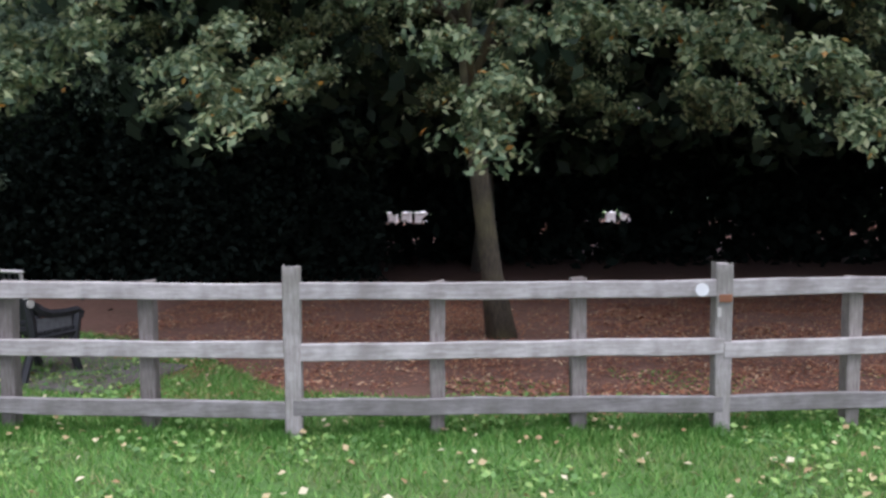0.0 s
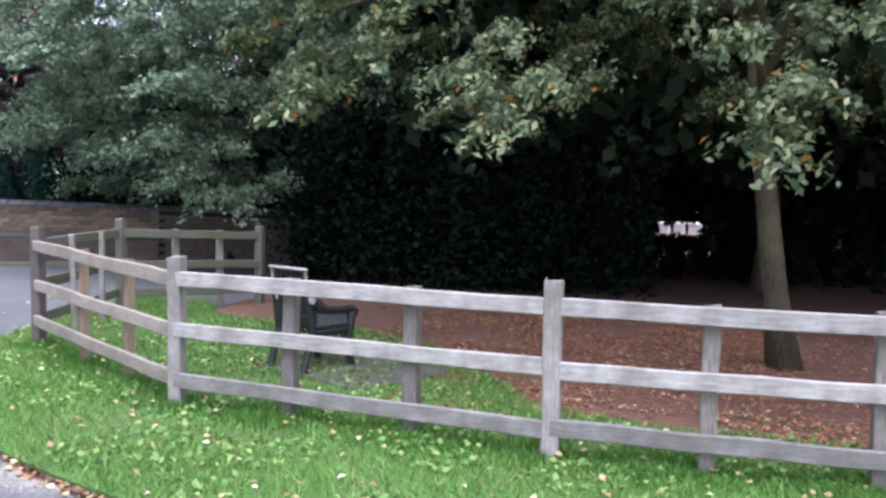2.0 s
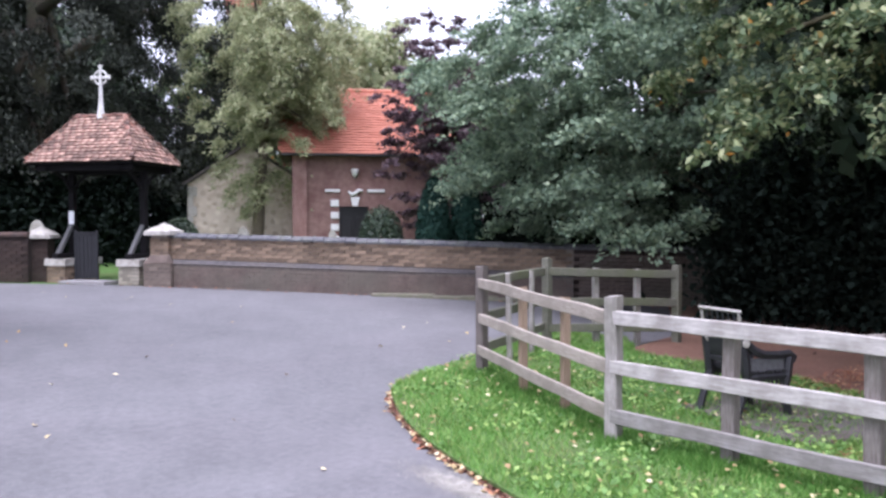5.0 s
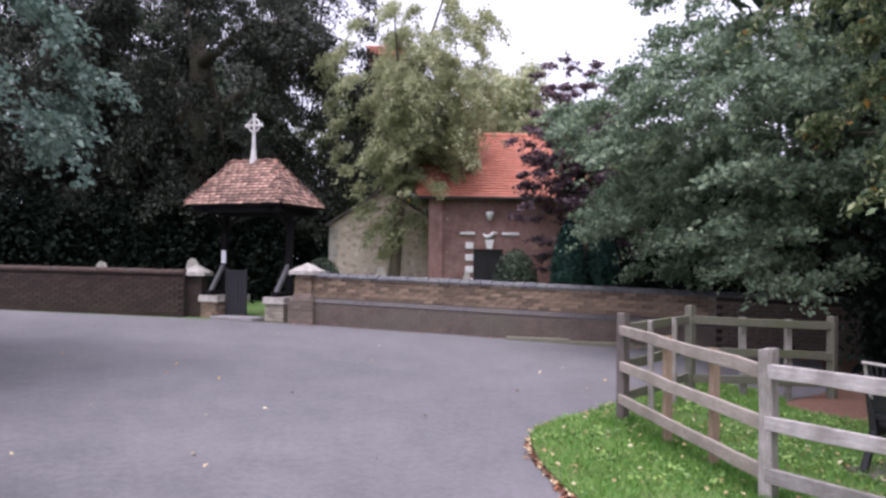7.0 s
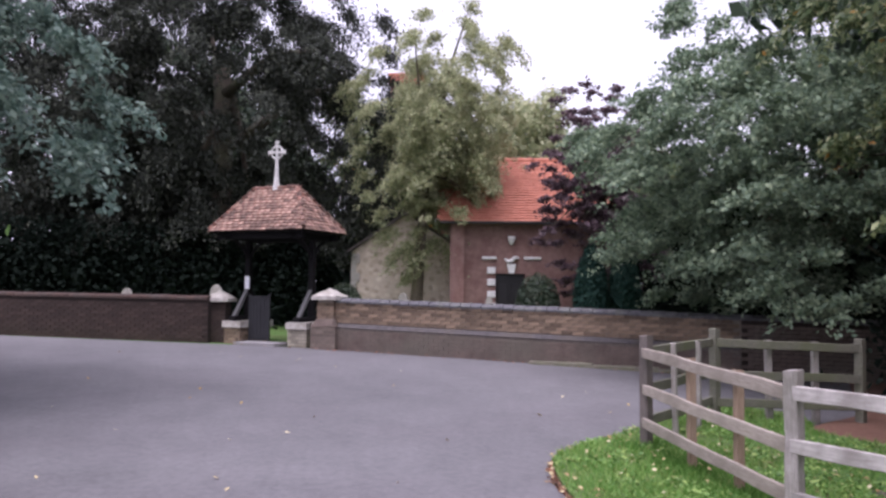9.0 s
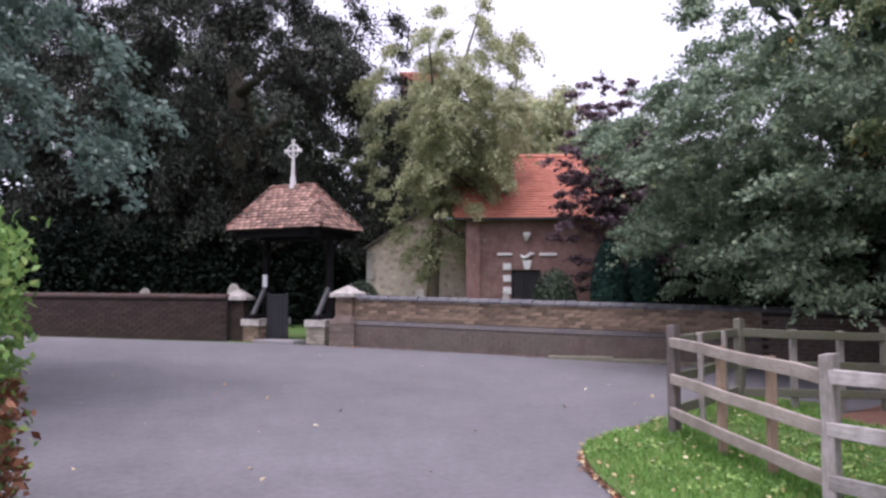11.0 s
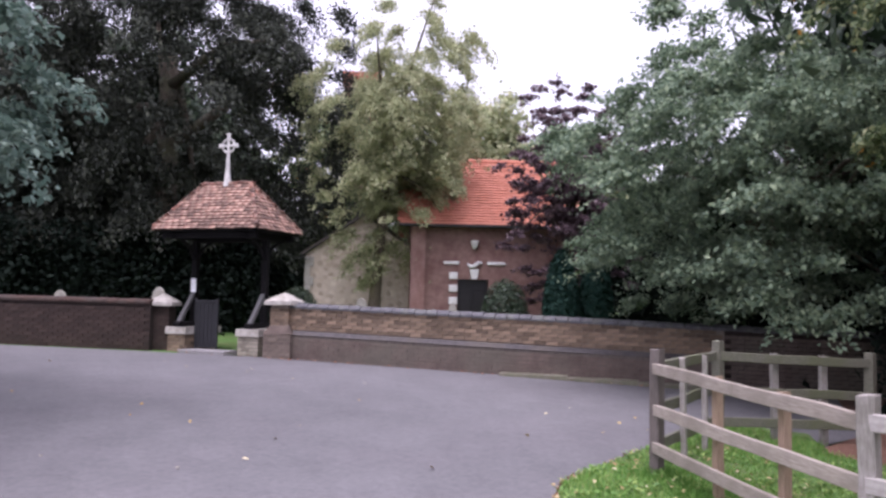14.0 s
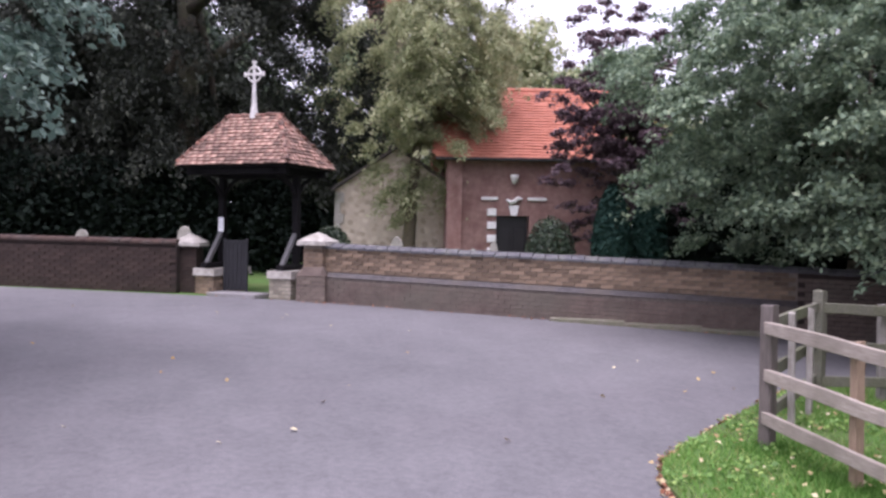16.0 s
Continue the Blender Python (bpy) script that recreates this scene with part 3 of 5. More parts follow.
wall_right, wr0, wr1 = wall_run("wall_right", WALL_R0, WALL_YAW, 8.8, "low yellow brick churchyard wall with dark coping and plinth", 0.50, BRICK, BRICK_DARK)
# Darker brick and mortar here carry the shade of the small tree's canopy.
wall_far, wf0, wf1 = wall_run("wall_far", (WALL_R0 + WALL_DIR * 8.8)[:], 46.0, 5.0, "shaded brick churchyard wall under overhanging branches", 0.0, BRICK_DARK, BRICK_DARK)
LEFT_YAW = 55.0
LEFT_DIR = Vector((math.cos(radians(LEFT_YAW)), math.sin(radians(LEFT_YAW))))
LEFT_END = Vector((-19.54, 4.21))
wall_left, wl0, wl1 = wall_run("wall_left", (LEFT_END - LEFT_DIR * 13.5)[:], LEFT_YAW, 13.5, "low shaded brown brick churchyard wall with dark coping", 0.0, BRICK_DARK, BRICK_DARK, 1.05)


def joined_boxes(name, size, poses, material, parent):
    """Many alike boxes in one mesh."""
    corner = np.array([(a, b, c) for a in (-0.5, 0.5) for b in (-0.5, 0.5) for c in (-0.5, 0.5)]) * np.array(size)
    quads = np.array([(0, 1, 3, 2), (4, 6, 7, 5), (0, 4, 5, 1), (2, 3, 7, 6), (0, 2, 6, 4), (1, 5, 7, 3)])
    verts = np.concatenate([corner @ np.array(m.to_3x3()).T + np.array(m.translation) for m in poses])
    faces = (quads[None] + 8 * np.arange(len(poses))[:, None, None]).reshape(-1, 4)
    me = bpy.data.meshes.new(name)
    me.from_pydata(verts.tolist(), [], faces.tolist())
    me.materials.append(material)
    ob = new(name, me)
    ob.parent = parent
    return ob


def wall_bricks(w, z0, z1, length, base, top, y, material, seed, as_parts, skip=None):
    """Courses of bricks on a wall's face; as_parts: the stretch of the wall whose bricks are objects of their own."""
    rnd = random.Random(seed)
    bl, bh, j = 0.215, 0.065, 0.010
    shapes = []
    for k in range(5):
        bm = box((bl, 0.06, bh), bevel=0.004)
        for v in bm.verts:
            v.co += Vector((rnd.uniform(-0.002, 0.002), rnd.uniform(-0.003, 0.003), rnd.uniform(-0.002, 0.002)))
        shapes.append(mesh_of("brick", bm, material))
    rest = []
    count = 0
    row = 0
    z = base
    while z + bh <= top:
        x = -0.1125 if row % 2 else 0.0
        while x < length:
            cx = x + bl / 2
            if cx > 0.08 and cx < length - 0.08:
                zz = z0 + (z1 - z0) * cx / length + z + bh / 2
                m = pose(cx, y + 0.026 + rnd.uniform(-0.004, 0.004), zz, rnd.uniform(-1, 1), rnd.uniform(-0.6, 0.6), rnd.uniform(-0.8, 0.8))
                if as_parts[0] < cx < as_parts[1] and count < 300:
                    ob = new("brick", rnd.choice(shapes))
                    ob.parent, ob.matrix_basis = w, m
                    count += 1
                else:
                    rest.append(m)
            x += bl + j
        z += bh + j
        row += 1
    if rest:
        tagged(joined_boxes("brickwork", (bl, 0.06, bh), rest, material, w), "coursed brickwork", "", "", "stuff")


def coping_bricks(w, z0, z1, length, high, seed, material=None):
    """A row of dark half-round coping bricks along a wall's top."""
    rnd = random.Random(seed)
    bm = bmesh.new()
    prof = [(-0.035, -0.06), (-0.035, -0.015), (0.02, 0.025), (0.16, 0.05), (0.31, 0.025), (0.365, -0.015), (0.365, -0.06)]
    x = 0.0
    while x < length:
        n = min(0.228, length - x)
        dz = z0 + (z1 - z0) * (x + n / 2) / length + high - 0.02 + rnd.uniform(-0.005, 0.005)
        a = [bm.verts.new((x + 0.004, p, q + dz)) for p, q in prof]
        b = [bm.verts.new((x + n - 0.004, p, q + dz)) for p, q in prof]
        for k in range(len(prof) - 1):
            bm.faces.new((a[k], b[k], b[k + 1], a[k + 1]))
        bm.faces.new(a)
        bm.faces.new(list(reversed(b)))
        x += 0.232
    bmesh.ops.recalc_face_normals(bm, faces=bm.faces)
    part("coping", bm, material or COPING, w, "dark blue-grey coping bricks")


coping_bricks(wall_right, wr0, wr1, 8.8, 1.12, 1)
coping_bricks(wall_far, wf0, wf1, 5.0, 1.12, 2, COPING)
# The left coping takes the shade-darkened brown of its wall.
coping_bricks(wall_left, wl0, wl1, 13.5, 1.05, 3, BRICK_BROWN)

# ---- lychgate ----
GATE_YAW = 38.0
GATE = Vector((-19.0, 5.72))
gz = rise(*GATE)
gate_m = pose(GATE.x, GATE.y, gz, 0, 0, GATE_YAW)
EAVE, RIDGE = 2.62, 3.64
RA, RB, RR = 1.33, 0.88, 0.58
lych = thing("lychgate", (GATE.x, GATE.y, gz), GATE_YAW, "small timber lychgate with hipped clay tile roof and white cross", "lychgate")


def roof_tiles(parent, corners, material, seed, wide=0.165, gauge=0.1, thick=0.026, as_parts=True, limit=300, name="roof_tile"):
    """Lapped plain tiles over a sloping face: corners are eave left, eave right, top right, top left."""
    el, er, tr, tl = (Vector(c) for c in corners)
    rnd = random.Random(seed)
    ux = (er - el).normalized()
    mid_top, mid_eave = (tl + tr) / 2, (el + er) / 2
    nrm = ux.cross((mid_top - mid_eave)).normalized()
    uy = nrm.cross(ux)
    height = (tl - el).dot(uy)
    rows = int(height / gauge)
    rest = []
    shapes = [mesh_of("tile", box((wide - 0.001, gauge * 1.7, thick), bevel=0.003), material) for _ in range(1)]
    count = 0
    for r in range(rows + 1):
        k = min(1.0, r * gauge / height)
        a, b = el.lerp(tl, k), er.lerp(tr, k)
        n = max(1, round((b - a).length / wide))
        off = 0.5 if r % 2 else 0.0
        for i in range(n + (1 if off else 0)):
            f = (i + 0.5 - off) / n
            f = min(max(f, 0.12 / n), 1 - 0.12 / n)
            c = a.lerp(b, f) + uy * gauge * 0.35 + nrm * (0.022 + rnd.uniform(0, 0.014))
            basis = Matrix((ux, uy, nrm)).transposed().to_4x4()
            m = Matrix.Translation(c) @ basis @ pose(0, 0, 0, -11 + rnd.uniform(-3, 3), rnd.uniform(-2.5, 2.5), rnd.uniform(-2.5, 2.5))
            if as_parts and count < limit:
                ob = new(name, shapes[0])
                ob.parent, ob.matrix_basis = parent, m
                count += 1
            else:
                rest.append(m)
    if rest:
        tagged(joined_boxes("tiling", (wide - 0.004, gauge * 1.7, thick), rest, material, parent), "rows of lapped clay tiles", "", "", "stuff")


E4 = [(-RA, -RB, EAVE), (RA - 0.06, -RB, EAVE), (RA - 0.06, RB, EAVE), (-RA, RB, EAVE)]
R2 = [(-RR - 0.12, 0, RIDGE), (RR - 0.06, 0, RIDGE)]
bm = bmesh.new()
ev = [bm.verts.new(c) for c in E4]
rv = [bm.verts.new(c) for c in R2]
lo = [bm.verts.new((c[0] * 0.97, c[1] * 0.97, EAVE - 0.06)) for c in E4]
for f in ((ev[0], ev[1], rv[1], rv[0]), (ev[1], ev[2], rv[1]), (ev[2], ev[3], rv[0], rv[1]), (ev[3], ev[0], rv[0]), tuple(reversed(lo))):
    bm.faces.new(f)
for k in range(4):
    bm.faces.new((ev[k], lo[k], lo[(k + 1) % 4], ev[(k + 1) % 4]))
bmesh.ops.recalc_face_normals(bm, faces=bm.faces)
roof = part("roof", bm, TIMBER, lych, "dark boarded roof underside")
for nm, c in (("front", (E4[0], E4[1], R2[1], R2[0])), ("end", (E4[1], E4[2], R2[1], R2[1]))):
    roof_tiles(roof, c, TILE, len(nm), limit=230 if nm == "front" else 70)
roof_tiles(roof, (E4[2], E4[3], R2[0], R2[1]), TILE, 8, as_parts=False)
roof_tiles(roof, (E4[3], E4[0], R2[0], R2[0]), TILE, 9, as_parts=False)


def ridge_line(parent, a, b, n, seed):
    """Half-round ridge or hip tiles from a to b."""
    a, b = Vector(a), Vector(b)
    rnd = random.Random(seed)
    d = (b - a)
    for i in range(n):
        p, q = a + d * (i / n), a + d * ((i + 1.12) / n)
        up = Vector((0, 0, 0.035 + rnd.uniform(0, 0.01)))
        bm = tube([p + up, q + up * 0.7], [0.062, 0.05], 8, True, 0.08, seed + i)
        part("ridge_tile", bm, TILE, parent, smooth=False)


ridge_line(roof, R2[0], R2[1], 4, 20)
for k, (e, r) in enumerate(((0, 0), (1, 1), (2, 1), (3, 0))):
    ridge_line(roof, E4[e], R2[r], 8, 30 + 10 * k)

POSTS = (-0.86, 0.95)


def strut(x, y0, z0, y1, z1, material, label=""):
    """A square raking timber in the post's plane."""
    d = math.hypot(y1 - y0, z1 - z0)
    turn = Matrix.Rotation(math.atan2(z1 - z0, y1 - y0), 4, "X")
    part("raking_strut", box((0.10, d, 0.085), (x, (y0 + y1) / 2, (z0 + z1) / 2), turn, 0.012), material, lych, label)


for x in POSTS:
    sx = 1 if x > 0 else -1
    part("post", box((0.135, 0.145, EAVE - 0.66), (x, 0, 0.62 + (EAVE - 0.68) / 2), bevel=0.014), TIMBER, lych)
    part("sill_beam", box((0.17, 1.22, 0.11), (x, 0, 0.575), bevel=0.014), TIMBER, lych)
    strut(x, -0.52, 0.60, -0.05, 1.24, WOOD_STRUT, "grey weathered raking strut")
    strut(x, 0.52, 0.60, 0.05, 1.24, TIMBER)
    for sy in (-1, 1):
        part("brace", tube([(x, sy * 0.06, EAVE - 0.62), (x, sy * 0.24, EAVE - 0.36), (x, sy * 0.55, EAVE - 0.2)], [0.04, 0.036, 0.04], 6), TIMBER, lych)
    part("brace", tube([(x, 0, EAVE - 0.62), (x - sx * 0.2, 0, EAVE - 0.36), (x - sx * 0.45, 0, EAVE - 0.2)], [0.04, 0.036, 0.04], 6), TIMBER, lych)
    part("wall_plate", box((0.15, 2 * RB - 0.2, 0.15), (x, 0, EAVE - 0.135), bevel=0.012), TIMBER, lych)
part("tie_beam", box((POSTS[1] - POSTS[0] - 0.16, 0.15, 0.17), (sum(POSTS) / 2, 0, EAVE - 0.16), bevel=0.012), TIMBER, lych)
for sy in (-1, 1):
    part("eave_beam", box((2 * RA - 0.3, 0.12, 0.14), (0, sy * (RB - 0.16), EAVE - 0.13), bevel=0.012), TIMBER, lych)
# the wheel cross on the ridge
cr = bmesh.new()
CX, CZ = -0.10, RIDGE + 0.90
add_tube(cr, [(CX, 0, RIDGE - 0.05), (CX, 0, RIDGE + 0.06), (CX, 0, RIDGE + 0.30), (CX, 0, CZ - 0.2), (CX, 0, CZ + 0.25)], [0.095, 0.085, 0.052, 0.036, 0.034], 8)
add_box(cr, (0.46, 0.055, 0.055), (CX, 0, CZ), bevel=0.008)
for sx in (-1, 1):
    add_box(cr, (0.05, 0.06, 0.10), (CX + sx * 0.22, 0, CZ), bevel=0.01)
add_box(cr, (0.10, 0.06, 0.05), (CX, 0, CZ + 0.25), bevel=0.01)
ringpts = [(CX + 0.155 * math.cos(a), 0, CZ + 0.155 * math.sin(a)) for a in (2 * math.pi * i / 20 for i in range(21))]
add_tube(cr, ringpts, [0.024] * 21, 6, False)
part("cross", cr, CROSS, lych, "weathered white wheel cross", smooth=False)
part("notice", box((0.13, 0.012, 0.30), (POSTS[0] + 0.02, -0.082, 1.42)), PLASTIC_WHITE, lych, "small white paper notice")

# plinths of brick with stone caps under the gate posts
def course_pieces(parent, wide, deep, z0, z1, material, seed):
    """Bricks laid round the front and the two ends of a pier, as pieces of their own."""
    rnd = random.Random(seed)
    stretch = mesh_of("brick", box((0.205, 0.10, 0.064), bevel=0.005), material)
    head = mesh_of("brick", box((0.10, 0.10, 0.064), bevel=0.005), material)
    z, row = z0, 0
    while z + 0.064 <= z1:
        for face, span in ((0, wide), (1, deep), (2, deep)):
            x = -span / 2 + (0.0 if row % 2 else -0.1075)
            while x < span / 2 - 0.02:
                a, b = max(x, -span / 2), min(x + 0.205, span / 2)
                if b - a > 0.07:
                    full = b - a > 0.15
                    c = (a + b) / 2
                    c = min(max(c, -span / 2 + (0.1025 if full else 0.05)), span / 2 - (0.1025 if full else 0.05))
                    o = rnd.uniform(-0.003, 0.003)
                    at = ((c, -deep / 2 + 0.05 + o, 0), (wide / 2 - 0.05 + o, c, 90), (-wide / 2 + 0.05 + o, c, 90))[face]
                    ob = new("brick", stretch if full else head)
                    ob.parent, ob.matrix_basis = parent, pose(at[0], at[1], z + 0.032, 0, rnd.uniform(-0.6, 0.6), at[2] + rnd.uniform(-0.6, 0.6))
                x += 0.215
        z += 0.075
        row += 1


def worn_cap(wide, deep, z0, thick, peak, seed):
    """A stone cap with chipped edges; peak: how far its middle rises."""
    rnd = random.Random(seed)
    bm = bmesh.new()
    n = 6
    low, top = [], []
    for i in range(n + 1):
        for j in range(n + 1):
            x, y = (i / n - 0.5) * wide, (j / n - 0.5) * deep
            k = 1 - max(abs(i / n - 0.5), abs(j / n - 0.5)) * 2
            edge = 0.018 if k < 0.01 else 0.0
            top.append(bm.verts.new((x * (1 - edge) + rnd.uniform(-0.008, 0.008), y * (1 - edge) + rnd.uniform(-0.008, 0.008), z0 + thick + peak * k + rnd.uniform(-0.01, 0.008))))
            low.append(bm.verts.new((x, y, z0)))
    for i in range(n):
        for j in range(n):
            q = [i * (n + 1) + j, (i + 1) * (n + 1) + j, (i + 1) * (n + 1) + j + 1, i * (n + 1) + j + 1]
            bm.faces.new([top[k] for k in q])
            bm.faces.new([low[k] for k in reversed(q)])
    ring = [j for j in range(n)] + [i * (n + 1) + n for i in range(n)] + [n * (n + 1) + n - j for j in range(n)] + [(n - i) * (n + 1) for i in range(n)]
    for a, b in zip(ring, ring[1:] + ring[:1]):
        bm.faces.new((low[a], low[b], top[b], top[a]))
    bmesh.ops.recalc_face_normals(bm, faces=bm.faces)
    return bm


def gate_plinth(x, label, seed, wide, material):
    p = thing("plinth", (gate_m @ Vector((x, 0.02, 0)))[:2] + (gz,), GATE_YAW, label, "plinth", "plinths of the lychgate")
    base = part("base", box((wide - 0.03, 1.19, 0.62), (0, 0, 0.05), bevel=0.01), MORTAR, p)
    course_pieces(base, wide, 1.22, -0.10, 0.36, material, seed)
    part("cap", worn_cap(wide + 0.07, 1.30, 0.36, 0.15, 0.01, seed), STONE, p, "pale worn stone cap")
    return p


gate_plinth(-0.86, "brown brick plinth with pale stone cap under gate post", 401, 0.46, BRICK)
gate_plinth(0.95, "brick plinth with pale lichened stone cap under gate post", 402, 0.50, BRICK_PALE)


def wall_pier(at, yaw, high, wide, label, material, seed, foot=0.0):
    z = rise(*at)
    p = thing("pier", (*at, z), yaw, label, "pier", "piers beside the lychgate")
    shaft = part("shaft", box((wide - 0.03, wide - 0.03, high + 0.3), (0, 0, high / 2 - 0.15), bevel=0.005), MORTAR if foot else MORTAR_DARK, p)
    course_pieces(shaft, wide, wide, foot + 0.08 if foot else -0.1, high - 0.01, material, seed)
    if foot:
        lower = part("footing", box((wide + 0.17, wide + 0.17, foot + 0.3), (0, 0, foot / 2 - 0.15), bevel=0.005), MORTAR, p)
        course_pieces(lower, wide + 0.20, wide + 0.20, -0.1, foot, BRICK_DARK, seed + 1)
        part("footing_slope", worn_cap(wide + 0.22, wide + 0.22, foot, 0.012, 0.5, seed + 2), BRICK_DARK, p)
    part("cap", worn_cap(wide + 0.20, wide + 0.20, high, 0.08, 0.19, seed + 3), STONE, p, "pyramidal pale stone cap")


wall_pier((-17.45, 6.46), WALL_YAW, 1.09, 0.42, "brick pier with pyramidal stone cap at the wall end", BRICK, 410, 0.50)
wall_pier((-19.784, 4.555), LEFT_YAW, 0.93, 0.40, "brown brick pier with pale stone cap beside the lychgate", BRICK_BROWN, 420)

# black boarded gate leaf standing open
leaf = thing("gate_leaf", (gate_m @ Vector((-0.30, -0.30, 0)))[:2] + (gz,), GATE_YAW + 12, "black boarded wooden gate leaf standing ajar", "gate")
for i in range(5):
    part("board", box((0.088, 0.024, 0.98), (-0.19 + i * 0.092, 0, 0.56 + 0.0), bevel=0.005), BIN_BLACK, leaf)
for z in (0.25, 0.85):
    part("ledge", box((0.46, 0.03, 0.09), (0, 0.027, z), bevel=0.005), BIN_BLACK, leaf)
part("top_rail", box((0.50, 0.05, 0.06), (0, 0, 1.07), bevel=0.01), BIN_BLACK, leaf)
for sx in (-0.24, 0.24):
    part("stile", box((0.05, 0.045, 1.14), (sx, 0, 0.57), bevel=0.006), BIN_BLACK, leaf)

# ---- church house ----
HOUSE_YAW = 62.0
HOUSE = Vector((-20.0, 12.25))
hz = 0.35
house = thing("house", (*HOUSE, hz), HOUSE_YAW, "red brick house with orange clay tile roof behind the trees", "house")


def facade(spans, depth, material, parent):
    for x0, x1, z0, z1 in spans:
        part("wall", box((x1 - x0, depth, z1 - z0), ((x0 + x1) / 2, depth / 2, (z0 + z1) / 2)), material, parent)


DH, HW = 1.89, 3.38
facade([(-1.2, 0.10, -0.3, HW), (0.10, 0.95, DH, HW), (0.95, 3.4, -0.3, HW)], 0.3, BRICK_RED, house)
part("back_wall", box((4.6, 0.3, HW), (1.1, 4.7, HW / 2)), BRICK_RED, house)
for x in (-1.05, 3.25):
    part("gable_wall", box((0.295, 4.3, HW), (x, 2.45, HW / 2)), BRICK_RED, house)
part("pilaster", box((0.36, 0.07, HW), (-0.98, -0.034, HW / 2)), BRICK_RED, house)
door = part("door", box((0.81, 0.05, DH), (0.52, 0.2, DH / 2)), DARK_GLASS, house, "dark recessed doorway")
for x in (0.32, 0.72):
    part("panel", box((0.3, 0.03, 0.7), (x, 0.165, 1.25), bevel=0.012), DARK_GLASS, door)
part("door_knob", tube([(0.80, 0.17, 0.95), (0.80, 0.12, 0.95)], [0.03, 0.03], 8), IRON, door)
for k in range(6):
    part("quoin", box((0.23, 0.05, 0.19), (-0.02, -0.022, 0.28 + k * 0.34), bevel=0.012), WHITE, house, "white painted door quoin")
bm = bmesh.new()
for y in (-0.07, 0.01):
    for x, z in ((-0.075, DH + 0.01), (0.075, DH + 0.01), (0.13, DH + 0.27), (-0.13, DH + 0.27)):
        bm.verts.new((0.55 + x, y, z))
bm.verts.ensure_lookup_table()
for f in ((0, 1, 2, 3), (7, 6, 5, 4), (0, 4, 5, 1), (1, 5, 6, 2), (2, 6, 7, 3), (3, 7, 4, 0)):
    bm.faces.new([bm.verts[k] for k in f])
bmesh.ops.recalc_face_normals(bm, faces=bm.faces)
part("keystone", bm, WHITE, house, "white tapered keystone")
part("scroll", tube([(0.36, -0.04, DH + 0.42), (0.46, -0.06, DH + 0.34), (0.55, -0.07, DH + 0.36), (0.66, -0.06, DH + 0.46), (0.76, -0.04, DH + 0.44)], [0.03, 0.055, 0.06, 0.05, 0.03], 6), WHITE, house, "white scroll ornament")
part("string_course", box((0.42, 0.06, 0.08), (-0.08, -0.025, 2.33), bevel=0.01), WHITE, house, "white stone band")
part("string_course", box((0.50, 0.06, 0.08), (1.15, -0.025, 2.33), bevel=0.01), WHITE, house, "white stone band")
part("vase_ornament", tube([(0.55, -0.06, 2.71), (0.55, -0.07, 2.78), (0.55, -0.08, 2.90), (0.55, -0.08, 2.95)], [0.04, 0.075, 0.115, 0.10], 8), WHITE, house, "white keystone ornament")
bm = bmesh.new()
prof = [(-0.28, HW - 0.02), (2.45, 5.5), (5.1, HW - 0.02)]
a = [bm.verts.new((-1.5, y, z)) for y, z in prof]
b = [bm.verts.new((3.5, y, z)) for y, z in prof]
for k in range(2):
    bm.faces.new((a[k], b[k], b[k + 1], a[k + 1]))
bm.faces.new(a)
bm.faces.new(list(reversed(b)))
bm.faces.new((a[0], a[2], b[2], b[0]))
bmesh.ops.recalc_face_normals(bm, faces=bm.faces)
hroof = part("roof", bm, TILE_RED, house, "orange clay tile roof")
roof_tiles(hroof, ((-1.5, -0.28, HW - 0.02), (3.5, -0.28, HW - 0.02), (3.5, 2.45, 5.5), (-1.5, 2.45, 5.5)), TILE_RED, 77, wide=0.2, gauge=0.14, limit=0)
part("ridge_tile", tube([(-1.5, 2.45, 5.53), (3.5, 2.45, 5.53)], [0.09, 0.09], 8), TILE_RED, hroof)
part("gutter", box((5.0, 0.09, 0.08), (1.0, -0.33, HW - 0.06), bevel=0.02), IRON, house, "dark gutter")

# ---- flint church wall ----
church = thing("church", (-23.3, 9.25, 0.55), HOUSE_YAW, "pale flint rubble church gable behind the trees", "church")
bm = bmesh.new()
gp = [(0, -0.3), (3.4, -0.3), (3.4, 2.35), (1.7, 3.5), (0, 2.35)]
a = [bm.verts.new((x, 0, z)) for x, z in gp]
b = [bm.verts.new((x, 4.0, z)) for x, z in gp]
bm.faces.new(a)
bm.faces.new(list(reversed(b)))
for k in range(5):
    bm.faces.new((a[k], a[(k + 1) % 5], b[(k + 1) % 5], b[k]))
bmesh.ops.recalc_face_normals(bm, faces=bm.faces)
part("wall", bm, FLINT, church)
for k in range(8):
    part("quoin", box((0.16 + 0.1 * (k % 2), 0.06, 0.28), (0.08 + 0.05 * (k % 2), -0.025, 0.15 + k * 0.285), bevel=0.01), STONE, church, "pale corner stone")
for s in (-1, 1):
    part("roof", box((2.2, 4.3, 0.07), (1.7 + s * 0.90, 2.0, 2.96), Matrix.Rotation(s * math.atan2(1.15, 1.7), 4, "Y")), SLAB, church, "dull stone-slated roof slope")
tower = thing("tower", (-37.1, 17.6, 0.648), HOUSE_YAW, "brick church tower seen through the pale tree", "tower")
part("wall", box((1.7, 1.7, 11.4), (0, 0, 5.7)), BRICK_RED, tower)
part("parapet", box((1.9, 1.9, 0.5), (0, 0, 11.6), bevel=0.05), TILE_RED, tower, "tiled tower parapet")

